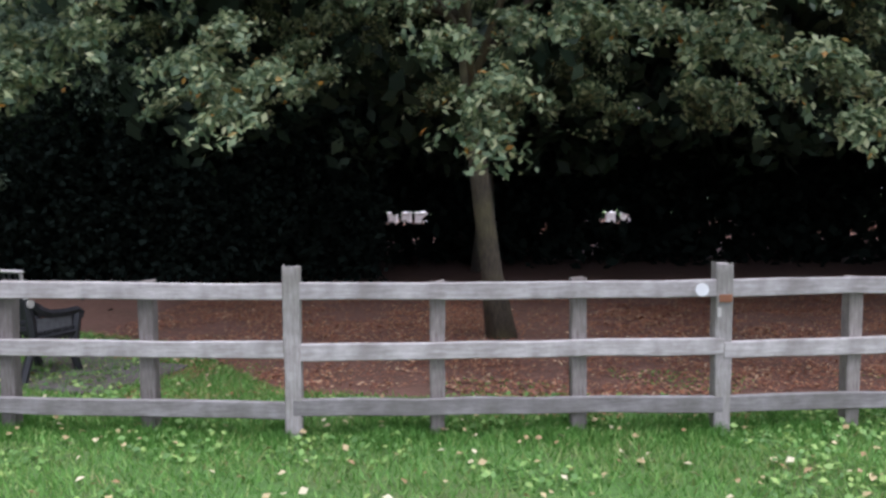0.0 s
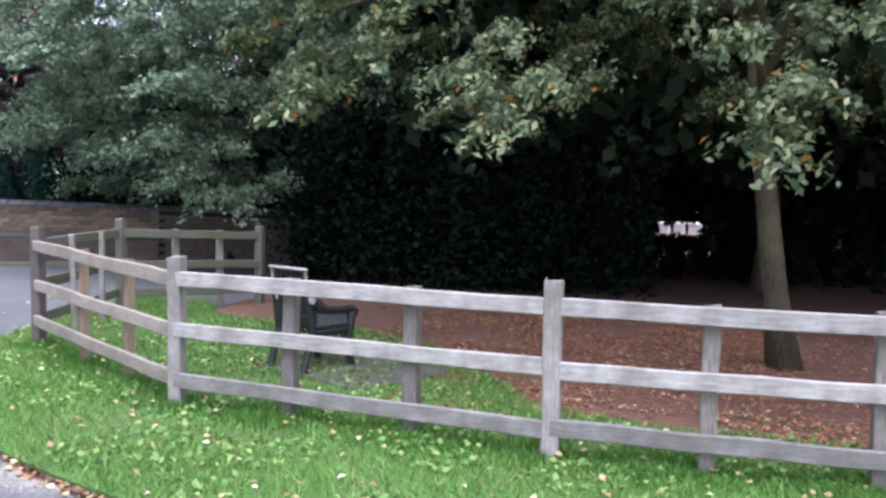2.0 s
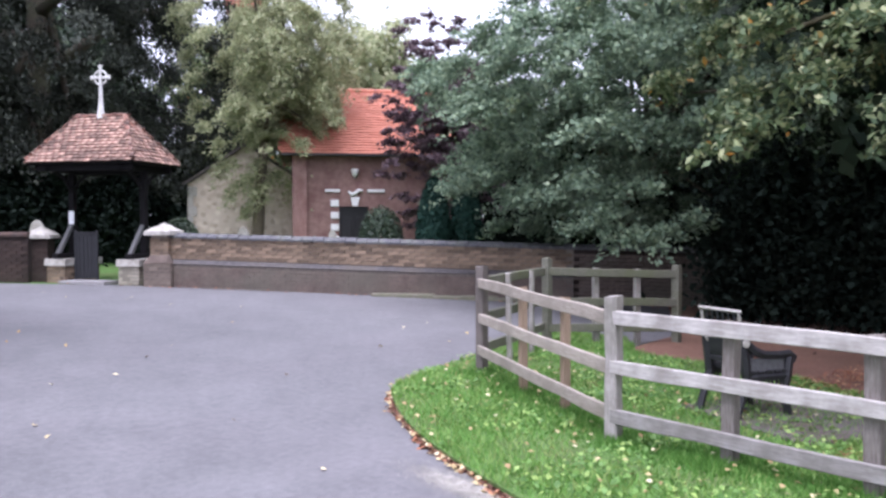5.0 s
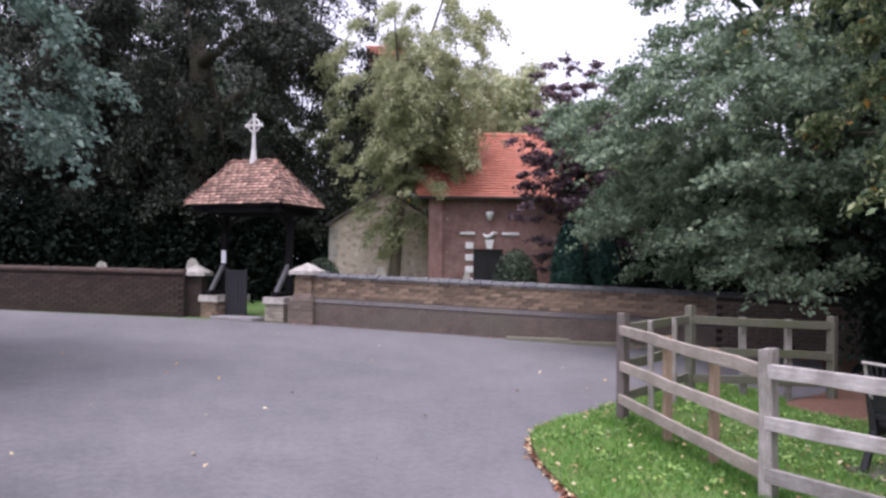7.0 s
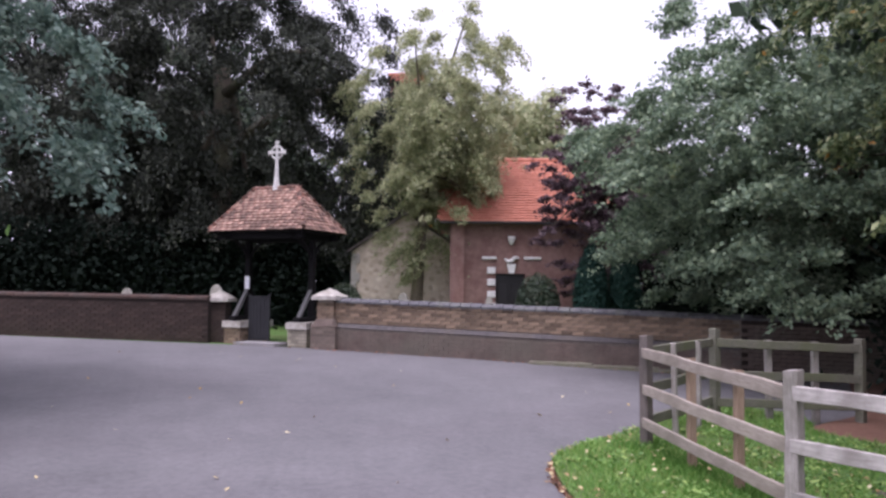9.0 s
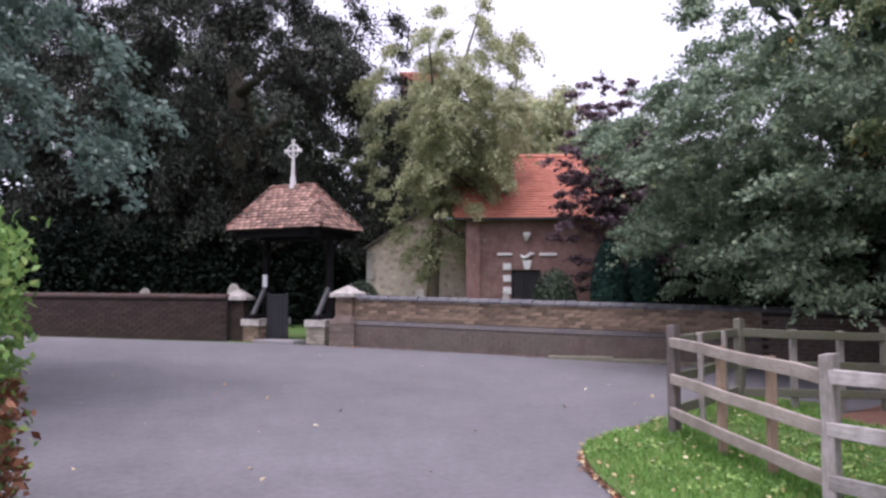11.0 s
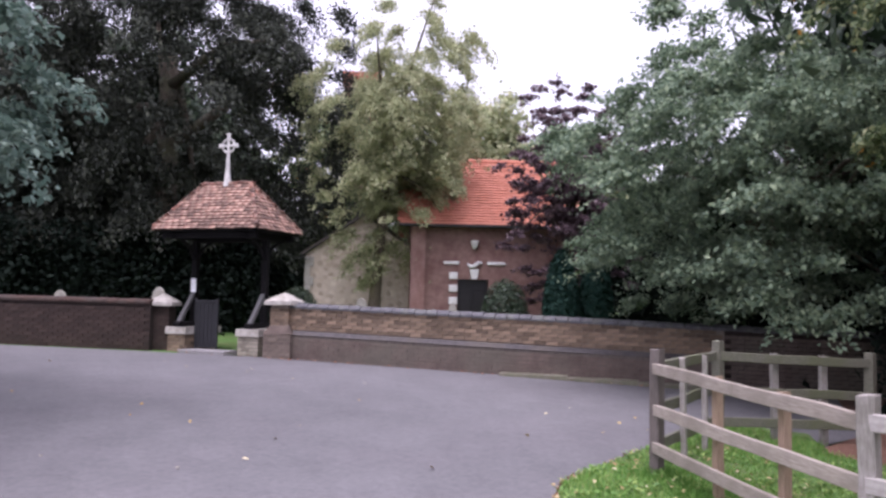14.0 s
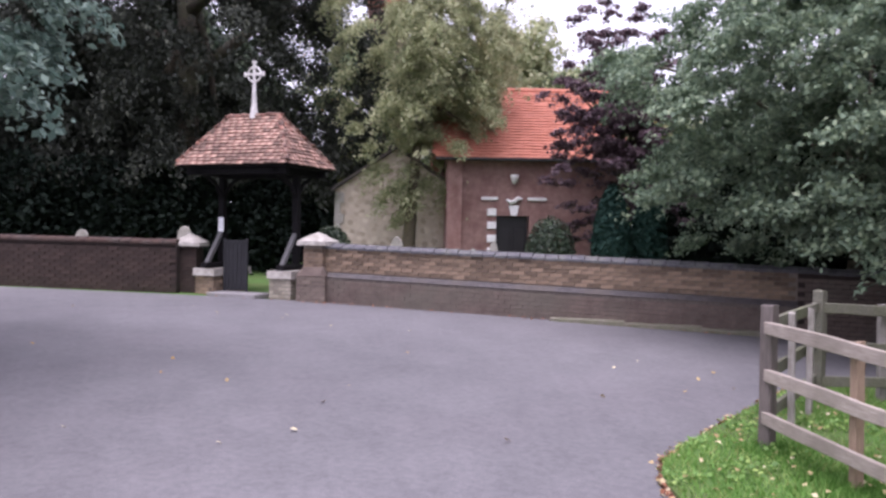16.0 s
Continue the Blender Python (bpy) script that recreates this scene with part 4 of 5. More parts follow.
# ---- trees and shrubs ----
tree("oak_tree", (0.05, 9.0), "broad-leaved tree with slim leaning trunk and low hanging boughs", L_OAK, ((0.3, 0.3, 5.7), (7.2, 4.4, 3.8)), 0.125, 4.6, 330, 600, 0.85, 0.046, 3, low=-0.95, flat=0.4, droop=0.7, lean=(-0.5, 0.1), limbs=7, bark=BARK_DARK, floor=2.3, shell=0.5, up=0.6, long=1.9, lump=0.4, stray=0.7, spray=dict(twigs=8, sag=0.5, width=0.085, lift=0.1),
     extra=[(-1.95, -2.5, 2.3), (-1.75, -2.4, 2.6), (-2.4, -2.3, 2.75), (-2.1, -2.2, 3.0), (-0.05, -2.35, 2.2), (0.1, -2.2, 2.6), (-0.3, -2.2, 2.9), (2.85, -2.0, 2.2), (3.1, -1.8, 2.5), (2.5, -2.1, 2.75), (1.7, -2.2, 2.85), (1.3, -2.0, 3.0), (-3.55, -2.7, 2.6), (-3.9, -2.4, 2.9), (-3.1, -2.5, 2.95), (4.2, -1.7, 2.5), (0.7, -2.1, 3.1), (-4.6, -1.6, 3.6), (-5.0, -1.2, 4.2), (-4.3, -2.0, 4.4), (-5.6, -0.8, 4.8), (-3.9, -2.3, 3.5), (-5.3, -1.5, 3.3), (-4.8, -0.8, 3.9), (-3.4, -2.6, 3.4), (-2.7, -2.7, 3.3), (1.9, -2.4, 3.3), (3.4, -2.2, 3.1), (4.6, -2.0, 3.2)])
tree("small_tree", (-10.8, 13.55), "grey-green leafy tree overhanging the churchyard wall", L_GREY, ((0.2, -0.3, 3.9), (4.6, 4.5, 3.2)), 0.16, 3.4, 430, 480, 0.95, 0.058, 5, flat=0.24, droop=0.75, limbs=16, floor=1.45, shell=0.42, lump=0.6, up=0.6, stray=0.6, spray=dict(twigs=9, sag=0.38, width=0.13, lift=0.12), keep=lambda x, y, z: 0.465 * x + 0.884 * y > (-2.9 if z < 2.5 else -4.1 + 0.45 * max(0.0, z - 3.6)) + 0.6 * math.sin(z * 2.6 + 0.7 * x),
     extra=[(0.465 * s + 0.884 * f, 0.884 * s - 0.465 * f, z) for s, f, z in ((-1.9, 3.6, 1.75), (-1.4, 3.7, 1.45), (-0.9, 3.8, 1.5), (-0.4, 3.8, 1.7), (-2.1, 3.4, 2.3), (-1.2, 3.7, 2.2), (-1.5, 0.4, 6.8), (-0.8, 0.2, 7.2), (-2.2, 0.4, 6.2), (-2.9, 0.6, 5.4))])
YEW_EXTRA = [(2.6 + 0.3 * k, 3.6 + 0.35 * (k % 3), 2.2 + 0.75 * k) for k in range(5)] + [(2.5, 4.7, 3.2 + k) for k in range(8)] + [(2.9, 5.1, 3.8), (2.8, 5.2, 5.6), (2.7, 5.0, 7.6), (3.6, 2.6, 2.6), (3.9, 3.0, 3.4), (2.2, 4.4, 4.6), (2.0, 4.8, 6.0), (1.6, 4.6, 7.4)]
tree("yew_tree", (-27.4, 6.2), "tall dark yew tree with dense drooping foliage", L_YEW, ((0, 0, 7.2), (5.2, 5.2, 8.0)), 0.5, 9.0, 330, 720, 1.45, 0.058, 7, low=-0.95, flat=0.32, droop=1.2, limbs=8, shell=0.5, up=0.5, long=2.6, floor=2.2, lump=0.35, stray=0.7, spray=dict(twigs=10, sag=0.8, width=0.22, lift=0.15),
     extra=YEW_EXTRA)
tree("yew_tree", (-29.5, 0.5), "spreading dark yew tree behind the churchyard wall", L_YEW, ((0, 0, 5.4), (5.0, 5.0, 6.5)), 0.45, 6.0, 260, 540, 1.4, 0.062, 17, low=-0.95, flat=0.32, droop=1.2, limbs=6, shell=0.5, up=0.5, long=2.6, floor=2.4, lump=0.35, stray=0.7, spray=dict(twigs=10, sag=0.8, width=0.22, lift=0.15))
tree("pale_tree", (-21.2, 10.37), "slender yellow-green tree with hanging foliage", L_WILLOW, ((0.3, 0.75, 5.8), (2.05, 2.05, 3.7)), 0.19, 6.0, 210, 480, 0.85, 0.05, 9, droop=0.8, limbs=18, shell=0.25, up=0.4, long=2.0, floor=3.3, lump=0.7, stray=0.7, spray=dict(twigs=6, sag=0.8, width=0.13, lift=0.1), lean=(0.15, 0.45), small=0.7, bark=BARK_DARK,
     extra=[(0.4, 1.4, 2.9), (0.5, 1.6, 2.5), (0.5, 1.75, 2.1), (0.35, 1.3, 2.3), (0.6, 2.0, 3.3), (0.6, 2.1, 4.2), (0.6, 2.2, 4.8), (-0.3, -0.7, 3.0), (-0.2, -0.9, 3.5), (0.1, 0.1, 3.0), (0.1, 0.4, 2.6), (-0.4, -1.2, 4.0), (0.1, 0.9, 3.2), (-0.5, -1.4, 6.4), (-0.5, -1.5, 7.2), (0.5, 1.3, 9.2), (0.55, 1.5, 9.7), (0.7, 1.9, 8.4), (0.8, 2.3, 7.2), (0.05, 0.1, 2.2), (0.1, -0.2, 2.6), (-0.1, -0.5, 2.3), (-0.7, -1.3, 4.6), (-0.7, -1.4, 5.4), (-0.8, -1.5, 6.0), (-0.8, -1.6, 6.8), (-0.6, -1.2, 7.6), (-0.5, -1.0, 8.2), (0.0, 0.0, 2.6), (0.05, 0.2, 2.0), (0.2, 0.6, 2.7), (0.3, 0.9, 2.5), (0.0, -0.1, 1.7), (-0.2, -0.6, 2.9), (0.4, 1.2, 2.0), (0.5, 1.5, 1.8)])
tree("copper_tree", (-16.5, 13.4), "small dark purple copper-leaved tree", L_PURPLE, ((0, 0, 3.9), (1.8, 1.8, 3.1)), 0.1, 4.4, 250, 150, 0.5, 0.06, 11, flat=0.6, droop=0.4, limbs=22, shell=0.15, lump=0.5, stray=0.8, spray=dict(twigs=5, sag=0.3, width=0.07, lift=0.3))
tree("roadside_tree", (-12.6, -3.2), "blue-green leafy tree behind the hedge", L_BLUE, ((0, 0, 5.6), (4.5, 4.3, 4.0)), 0.2, 4.4, 260, 460, 0.95, 0.07, 13, flat=0.34, droop=0.7, limbs=10, floor=2.3, shell=0.5, up=0.6, lump=0.5, stray=0.6, spray=dict(twigs=8, sag=0.6, width=0.12, lift=0.1))


def gravestone(at, yaw, wide, high, label, material=STONE, lean=0.0):
    g = thing("gravestone", (*at, rise(*at) - 0.1), yaw, label, "gravestone", "gravestones behind the wall")
    bm = bmesh.new()
    prof = [(-wide / 2, 0), (wide / 2, 0), (wide / 2, high * 0.8)] + [(wide / 2 * math.cos(a), high * 0.8 + high * 0.2 * math.sin(a)) for a in (math.pi * i / 8 for i in range(1, 8))] + [(-wide / 2, high * 0.8)]
    f = bm.faces.new([bm.verts.new((x, -0.05, z)) for x, z in prof])
    ext = bmesh.ops.extrude_face_region(bm, geom=[f])
    bmesh.ops.translate(bm, vec=(0, 0.1, 0), verts=[v for v in ext["geom"] if isinstance(v, bmesh.types.BMVert)])
    bmesh.ops.recalc_face_normals(bm, faces=bm.faces)
    bmesh.ops.rotate(bm, cent=(0, 0, 0), matrix=Matrix.Rotation(radians(lean), 3, "X"), verts=bm.verts)
    part("slab", bm, material, g)
    part("foot", box((wide + 0.2, 0.25, 0.14), (0, 0, 0.1), bevel=0.02), material, g)


gravestone((-22.3, 5.0), 50, 0.32, 1.36, "pale upright gravestone behind the churchyard wall")
gravestone((-23.6, 2.9), 50, 0.3, 1.2, "grey gravestone in the shade of the yew")
gravestone((-19.3, 9.15), 55, 0.28, 1.3, "pale gravestone below the slender tree", STONE, 4)
gravestone((-17.9, 10.9), 55, 0.2, 1.28, "narrow pale gravestone near the house door")
gravestone((-18.3, 10.6), 55, 0.14, 1.1, "small pale marker stone near the house door")
kerbs = thing("grave_kerb", (gate_m @ Vector((0.35, 2.3, 0)))[:2] + (gz,), GATE_YAW + 14, "low weathered stone grave kerb inside the gate", "grave kerb")
for x, y, w, d in ((0, -0.5, 1.5, 0.16), (0, 0.5, 1.5, 0.16), (-0.67, 0, 0.16, 0.84), (0.67, 0, 0.16, 0.84)):
    part("kerb", worn_cap(w, d, -0.05, 0.30, 0.01, int(10 * (x + y)) + 600), STONE_DULL, kerbs, m=pose(x, y, 0))
part("headstone", worn_cap(0.62, 0.12, 0.0, 0.62, 0.05, 611), STONE_DULL, kerbs, m=pose(0, 0.62, 0))
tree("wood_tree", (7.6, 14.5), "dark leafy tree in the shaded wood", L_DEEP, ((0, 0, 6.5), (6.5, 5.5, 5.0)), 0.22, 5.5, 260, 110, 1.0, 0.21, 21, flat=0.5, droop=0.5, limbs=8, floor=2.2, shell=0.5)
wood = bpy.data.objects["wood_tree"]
# The copies at x -0.53 and -7.0 are added canopy to darken the wood.
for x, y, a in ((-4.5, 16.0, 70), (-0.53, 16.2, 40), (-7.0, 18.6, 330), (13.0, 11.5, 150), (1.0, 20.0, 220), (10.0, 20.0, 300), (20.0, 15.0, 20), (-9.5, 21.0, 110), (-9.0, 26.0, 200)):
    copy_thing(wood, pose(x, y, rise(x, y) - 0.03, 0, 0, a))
tree("far_tree", (-37.5, 25.2), "pale green tree beyond the house", L_WILLOW, ((0, 0, 8.0), (4.4, 4.4, 4.4)), 0.25, 7.5, 150, 180, 0.9, 0.18, 23, limbs=8, shell=0.4, lump=0.45)
tree("far_tree", (-33.0, 27.5), "green tree beyond the house", L_OAK, ((0, 0, 5.6), (4.0, 4.0, 4.2)), 0.25, 5.0, 170, 180, 1.0, 0.18, 24, limbs=6, shell=0.5, lump=0.4)
tree("far_tree", (-31.3, 14.2), "olive green tree beyond the church", L_OAK, ((0, 0, 5.5), (2.8, 2.8, 4.2)), 0.2, 5.0, 130, 220, 0.8, 0.11, 27, limbs=6, shell=0.4, lump=0.4)
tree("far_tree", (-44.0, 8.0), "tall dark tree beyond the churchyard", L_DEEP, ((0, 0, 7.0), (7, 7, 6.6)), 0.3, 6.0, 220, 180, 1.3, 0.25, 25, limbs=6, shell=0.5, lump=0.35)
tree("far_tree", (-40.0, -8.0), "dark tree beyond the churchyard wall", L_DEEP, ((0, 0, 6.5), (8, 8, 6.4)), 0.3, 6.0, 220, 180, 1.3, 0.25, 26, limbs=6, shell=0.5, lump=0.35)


def bush(name, at, label, material, size, count, leaf, seed, category="bush", up=0.3, long=1.6, point=0.0):
    """A dense shrub: short stems and a skin of leaves over a rounded or pointed body."""
    rng = np.random.default_rng(seed)
    z = rise(*at)
    t = thing(name, (*at, z - 0.02), 0, label, category)
    d = rng.normal(size=(count, 3))
    d /= np.linalg.norm(d, axis=1)[:, None]
    r = rng.uniform(0.72, 1.04, count)[:, None]
    p = d * r * np.array(size)
    p[:, 2] += size[2]
    if point:
        p[:, :2] *= (1 - point * p[:, 2] / (2 * size[2]))[:, None]
    p = p[p[:, 2] > 0.02]
    ob = new("foliage", leaf_mesh("foliage", p, leaf, material, seed, up, long, 0.0, p / np.array(size) - np.array([0, 0, 1.0])))
    ob.parent = t
    for k in range(5):
        a = k * 1.26
        part("stem", tube([(0.06 * math.cos(a), 0.06 * math.sin(a), 0), (0.35 * size[0] * math.cos(a), 0.35 * size[1] * math.sin(a), size[2] * 1.1)], [0.03, 0.012], 5), BARK, t)
    return t


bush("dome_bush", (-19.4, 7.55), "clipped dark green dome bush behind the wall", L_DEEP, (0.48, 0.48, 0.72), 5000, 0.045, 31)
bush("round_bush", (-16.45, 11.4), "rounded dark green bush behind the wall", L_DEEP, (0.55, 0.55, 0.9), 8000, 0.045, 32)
bush("conifer", (-15.35, 12.15), "blue-green pointed conifer behind the wall", L_CYPRESS, (0.5, 0.5, 1.25), 9000, 0.05, 33, point=0.35, long=2.6)
bush("conifer", (-15.1, 12.95), "blue-green columnar conifer behind the wall", L_CYPRESS, (0.45, 0.45, 1.35), 8000, 0.05, 34, point=0.35, long=2.6)

# thicket closing wood and churchyard at the back; shade is in its near-black leaves
rng = np.random.default_rng(41)
# The last two runs are added to fill the black under the yews.
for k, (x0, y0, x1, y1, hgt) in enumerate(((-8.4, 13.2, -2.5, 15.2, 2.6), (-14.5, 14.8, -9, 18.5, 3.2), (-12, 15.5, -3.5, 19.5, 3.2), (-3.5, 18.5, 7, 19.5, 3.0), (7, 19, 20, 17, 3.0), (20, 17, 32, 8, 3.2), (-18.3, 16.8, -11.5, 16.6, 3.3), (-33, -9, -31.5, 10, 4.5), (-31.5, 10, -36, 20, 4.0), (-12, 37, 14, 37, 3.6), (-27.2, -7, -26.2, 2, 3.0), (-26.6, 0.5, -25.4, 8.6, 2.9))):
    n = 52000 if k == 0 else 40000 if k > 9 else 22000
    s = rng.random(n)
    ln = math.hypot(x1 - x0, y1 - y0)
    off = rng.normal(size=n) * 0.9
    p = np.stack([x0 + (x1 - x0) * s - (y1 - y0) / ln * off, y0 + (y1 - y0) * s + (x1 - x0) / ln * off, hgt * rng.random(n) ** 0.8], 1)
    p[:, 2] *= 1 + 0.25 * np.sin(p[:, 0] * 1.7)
    # Openings cut in the leaves where the added bright spots show.
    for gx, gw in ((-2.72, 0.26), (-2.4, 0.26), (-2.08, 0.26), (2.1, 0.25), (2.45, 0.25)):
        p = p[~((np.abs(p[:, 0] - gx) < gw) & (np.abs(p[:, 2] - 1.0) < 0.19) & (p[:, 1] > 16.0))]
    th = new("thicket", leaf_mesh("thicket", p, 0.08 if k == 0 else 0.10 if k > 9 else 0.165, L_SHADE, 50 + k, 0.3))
    tagged(th, "dense undergrowth coloured near black for the shade of the trees", "undergrowth", "", "stuff")

# pale blocks added beyond the wood to read as bright spots through undergrowth gaps
for x, w in ((-5.16, 0.38), (-4.58, 0.36), (-4.0, 0.46), (3.49, 0.36), (4.10, 0.42)):
    g = thing("garden_pier", (x, 33.0, 0.0), 0, "pale block added as a bright spot beyond the dark wood", "pier", "pale piers beyond the wood")
    part("shaft", box((w, 0.4, 0.62), (0, 0, 0.31), bevel=0.03), WHITE, g)
    part("cap", worn_cap(w + 0.04, 0.44, 0.62, 0.05, 0.06, int(x * 10) + 500), WHITE, g)
bank = part("garden_bank", box((40, 0.9, 0.30), (3, 31.4, 0.15), bevel=0.08), SOIL)
tagged(bank, "low dark earth bank at the far edge of the wood", "bank", "", "structure")

# ---- roadside hedge ----
hedge = thing("hedge", (-5.33, -0.32, 0), 82, "tall leafy green hedge with brown dry leaves low down", "hedge")
rng = np.random.default_rng(61)
n = 76000
p = np.stack([rng.uniform(-6.0, 0.12, n), rng.uniform(-0.1, 1.0, n), rng.uniform(0.05, 2.0, n)], 1)
edge = np.minimum(np.minimum(0.12 - p[:, 0], p[:, 1] + 0.1), np.minimum(1.0 - p[:, 1], 2.0 - p[:, 2]))
p = p[edge < 0.28]
p += rng.normal(size=p.shape) * 0.05
p[:, 2] += 0.06 * np.sin(p[:, 0] * 4.1) + 0.05 * np.sin(p[:, 1] * 7)
dry = (p[:, 2] < 0.75 + 0.35 * np.sin(p[:, 0] * 2.6 + 1.0)) & (rng.random(len(p)) < 0.75)
for nm, sel, material, label in (("leaves", ~dry, L_HEDGE, "fresh green hedge leaves"), ("dry_leaves", dry, L_DRY, "brown dry leaves")):
    q = p[sel]
    q = q[q[:, 2] > 0.03]
    ob = new(nm, leaf_mesh(nm, q, 0.046, material, 62, 0.2))
    ob.parent = hedge
    tagged(ob, label)
for k in range(14):
    x = -5.8 + k * 0.43
    part("stem", tube([(x, 0.45, 0), (x + 0.05, 0.4, 0.9), (x - 0.08, 0.5, 1.8)], [0.03, 0.022, 0.01], 5), BARK, hedge)

# ---- garden seat ----
bench = thing("garden_bench", (-3.62, 6.62, 0.075), 164.0, "black cast iron garden bench with worn pale back rail", "bench")
# x runs along the seat, the sitter faces -y
SEAT = 0.46


def seat_end(x):
    e = part("end_frame", tube([(x, 0.30, 0.0), (x, 0.24, 0.18), (x, 0.19, 0.34), (x, 0.21, 0.50), (x, 0.25, 0.68)], [0.036, 0.032, 0.04, 0.04, 0.028], 6), IRON, bench, "cast iron end frame")
    part("front_leg", tube([(x, -0.27, 0.0), (x, -0.22, 0.16), (x, -0.24, 0.33), (x, -0.27, 0.50)], [0.036, 0.03, 0.042, 0.042], 6), IRON, e)
    part("armrest", tube([(x, 0.20, 0.63), (x, 0.13, 0.57), (x, 0.02, 0.53), (x, -0.14, 0.52), (x, -0.26, 0.525), (x, -0.315, 0.495), (x, -0.30, 0.45)], [0.036, 0.042, 0.038, 0.036, 0.038, 0.034, 0.026], 6), IRON, e)
    part("seat_bearer", tube([(x, 0.20, 0.34), (x, -0.25, 0.34)], [0.036, 0.036], 6), IRON, e)
    part("scroll_panel", box((0.02, 0.36, 0.13), (x, -0.03, 0.44), bevel=0.008), IRON_WORN, e, "greyed cast infill panel")
    part("medallion", tube([(x - 0.03, 0.235, 0.64), (x - 0.045, 0.235, 0.64)], [0.035, 0.035], 10), STONE, e, "pale worn medallion")
    for k in range(5):
        part("scroll", tube([(x, -0.20 + k * 0.09 + 0.03 * math.cos(a), 0.29 + 0.03 * math.sin(a)) for a in (2 * math.pi * i / 8 for i in range(9))], [0.012] * 9, 5, False), IRON, e)
    part("back_stile", tube([(x, 0.25, 0.68), (x, 0.285, 0.90)], [0.018, 0.014], 6), STONE, e, "pale worn back stile")


for x in (0.0, SEAT):
    seat_end(x)
for k in range(5):
    part("seat_slat", box((SEAT + 0.05, 0.074, 0.03), (SEAT / 2, -0.22 + k * 0.09, 0.385), bevel=0.006), IRON, bench)
part("lower_back_rail", box((SEAT, 0.04, 0.05), (SEAT / 2, 0.205, 0.47), bevel=0.01), IRON, bench)
part("back_panel", box((SEAT - 0.05, 0.018, 0.20), (SEAT / 2, 0.232, 0.60), Matrix.Rotation(radians(-10), 4, "X"), 0.004), IRON, bench)
for k in range(6):
    x = 0.06 + k * (SEAT - 0.12) / 5
    part("back_spindle", tube([(x, 0.25, 0.69), (x, 0.268, 0.79), (x, 0.283, 0.89)], [0.011, 0.014, 0.011], 5), IRON, bench)
part("top_rail", box((SEAT + 0.06, 0.04, 0.028), (SEAT / 2, 0.288, 0.905), bevel=0.012), WOOD_GREY, bench, "pale weathered top rail")
slab = part("slab", box((1.5, 1.1, 0.10), (0, 0, 0), bevel=0.015), SLAB)
slab.matrix_basis = pose(-3.52, 6.82, 0.025, 0, 0, 164)
tagged(slab, "worn concrete slab under the seat, partly earth covered", "slab", "", "structure")

# ---- fallen leaves and grass ----
def scatter(name, n, size, material, seed, area, lift, label, category, keep=None, flat=2.2):
    rng = np.random.default_rng(seed)
    x = rng.uniform(area[0], area[1], n)
    y = rng.uniform(area[2], area[3], n)
    ok = keep(x, y) if keep else np.ones(n, bool)
    x, y = x[ok], y[ok]
    z = np.array([rise(a, b) for a, b in zip(x, y)]) + lift + rng.uniform(0, 0.012, len(x))
    ob = new(name, leaf_mesh(name, np.stack([x, y, z], 1), size, material, seed, flat, 1.3))
    return tagged(ob, label, category, "", "stuff")


def inside(poly):
    a = np.array(poly)
    e = np.roll(a, -1, 0)

    def f(x, y):
        x, y = np.atleast_1d(x)[:, None], np.atleast_1d(y)[:, None]
        span = (a[None, :, 1] > y) != (e[None, :, 1] > y)
        rate = (e[:, 0] - a[:, 0]) / (e[:, 1] - a[:, 1] + 1e-9)
        return (span & (x < rate[None] * (y - a[None, :, 1]) + a[None, :, 0])).sum(1) % 2 == 1
    return f


on_verge = inside([(a, b) for a, b in VERGE_EDGE] + [(16, 8.0), (4, 6.5), (-1.5, 6.3), (-3.3, 8.2), (-5.0, 8.9), (-6.6, 8.7), (-7.5, 9.6)])


def litter_here(x, y):
    return y - 6.0 + 0.5 * np.sin(x * 1.9) + 0.4 * np.sin(x * 4.3) - 0.9 * (x < -2.4) * (-2.4 - x) > 0


def patchy(x, y):
    """Litter lies in drifts: thick in places, thin where the soil shows."""
    drift = np.array([noise.noise(Vector((a * 0.8, b * 1.3, 5))) + 0.6 * noise.noise(Vector((a * 2.6, b * 3.1, 8))) for a, b in zip(x, y)])
    chance = np.random.default_rng(711).random(len(x))
    return litter_here(x, y) & (chance < np.clip(0.5 + 1.1 * drift, 0.10, 1.0))


scatter("leaf_litter", 105000, 0.027, L_FALLEN, 71, (-4.4, 6.5, 5.9, 13), 0.045, "brown and orange fallen leaves under the trees", "leaves", patchy, 6.0)
scatter("dry_litter", 9000, 0.03, L_TAN, 79, (-4.4, 6.5, 5.7, 11), 0.05, "paler tan fallen leaves under the trees", "leaves", patchy, 5.0)
scatter("grass_in_litter", 6000, 0.017, BLADE, 80, (-4.4, 6.5, 5.9, 7.4), 0.05, "sparse grass growing through the fallen leaves", "grass", lambda x, y: litter_here(x, y) & (np.sin(x * 2.3 + 1.0) * np.sin(x * 0.9 + y * 3.1) > 0.25), 0.5)
scatter("fallen_leaves", 1250, 0.04, L_YELLOW, 72, (-7.4, 9, 3.4, 8), 0.085, "pale yellow fallen leaves on the grass", "leaves", on_verge)


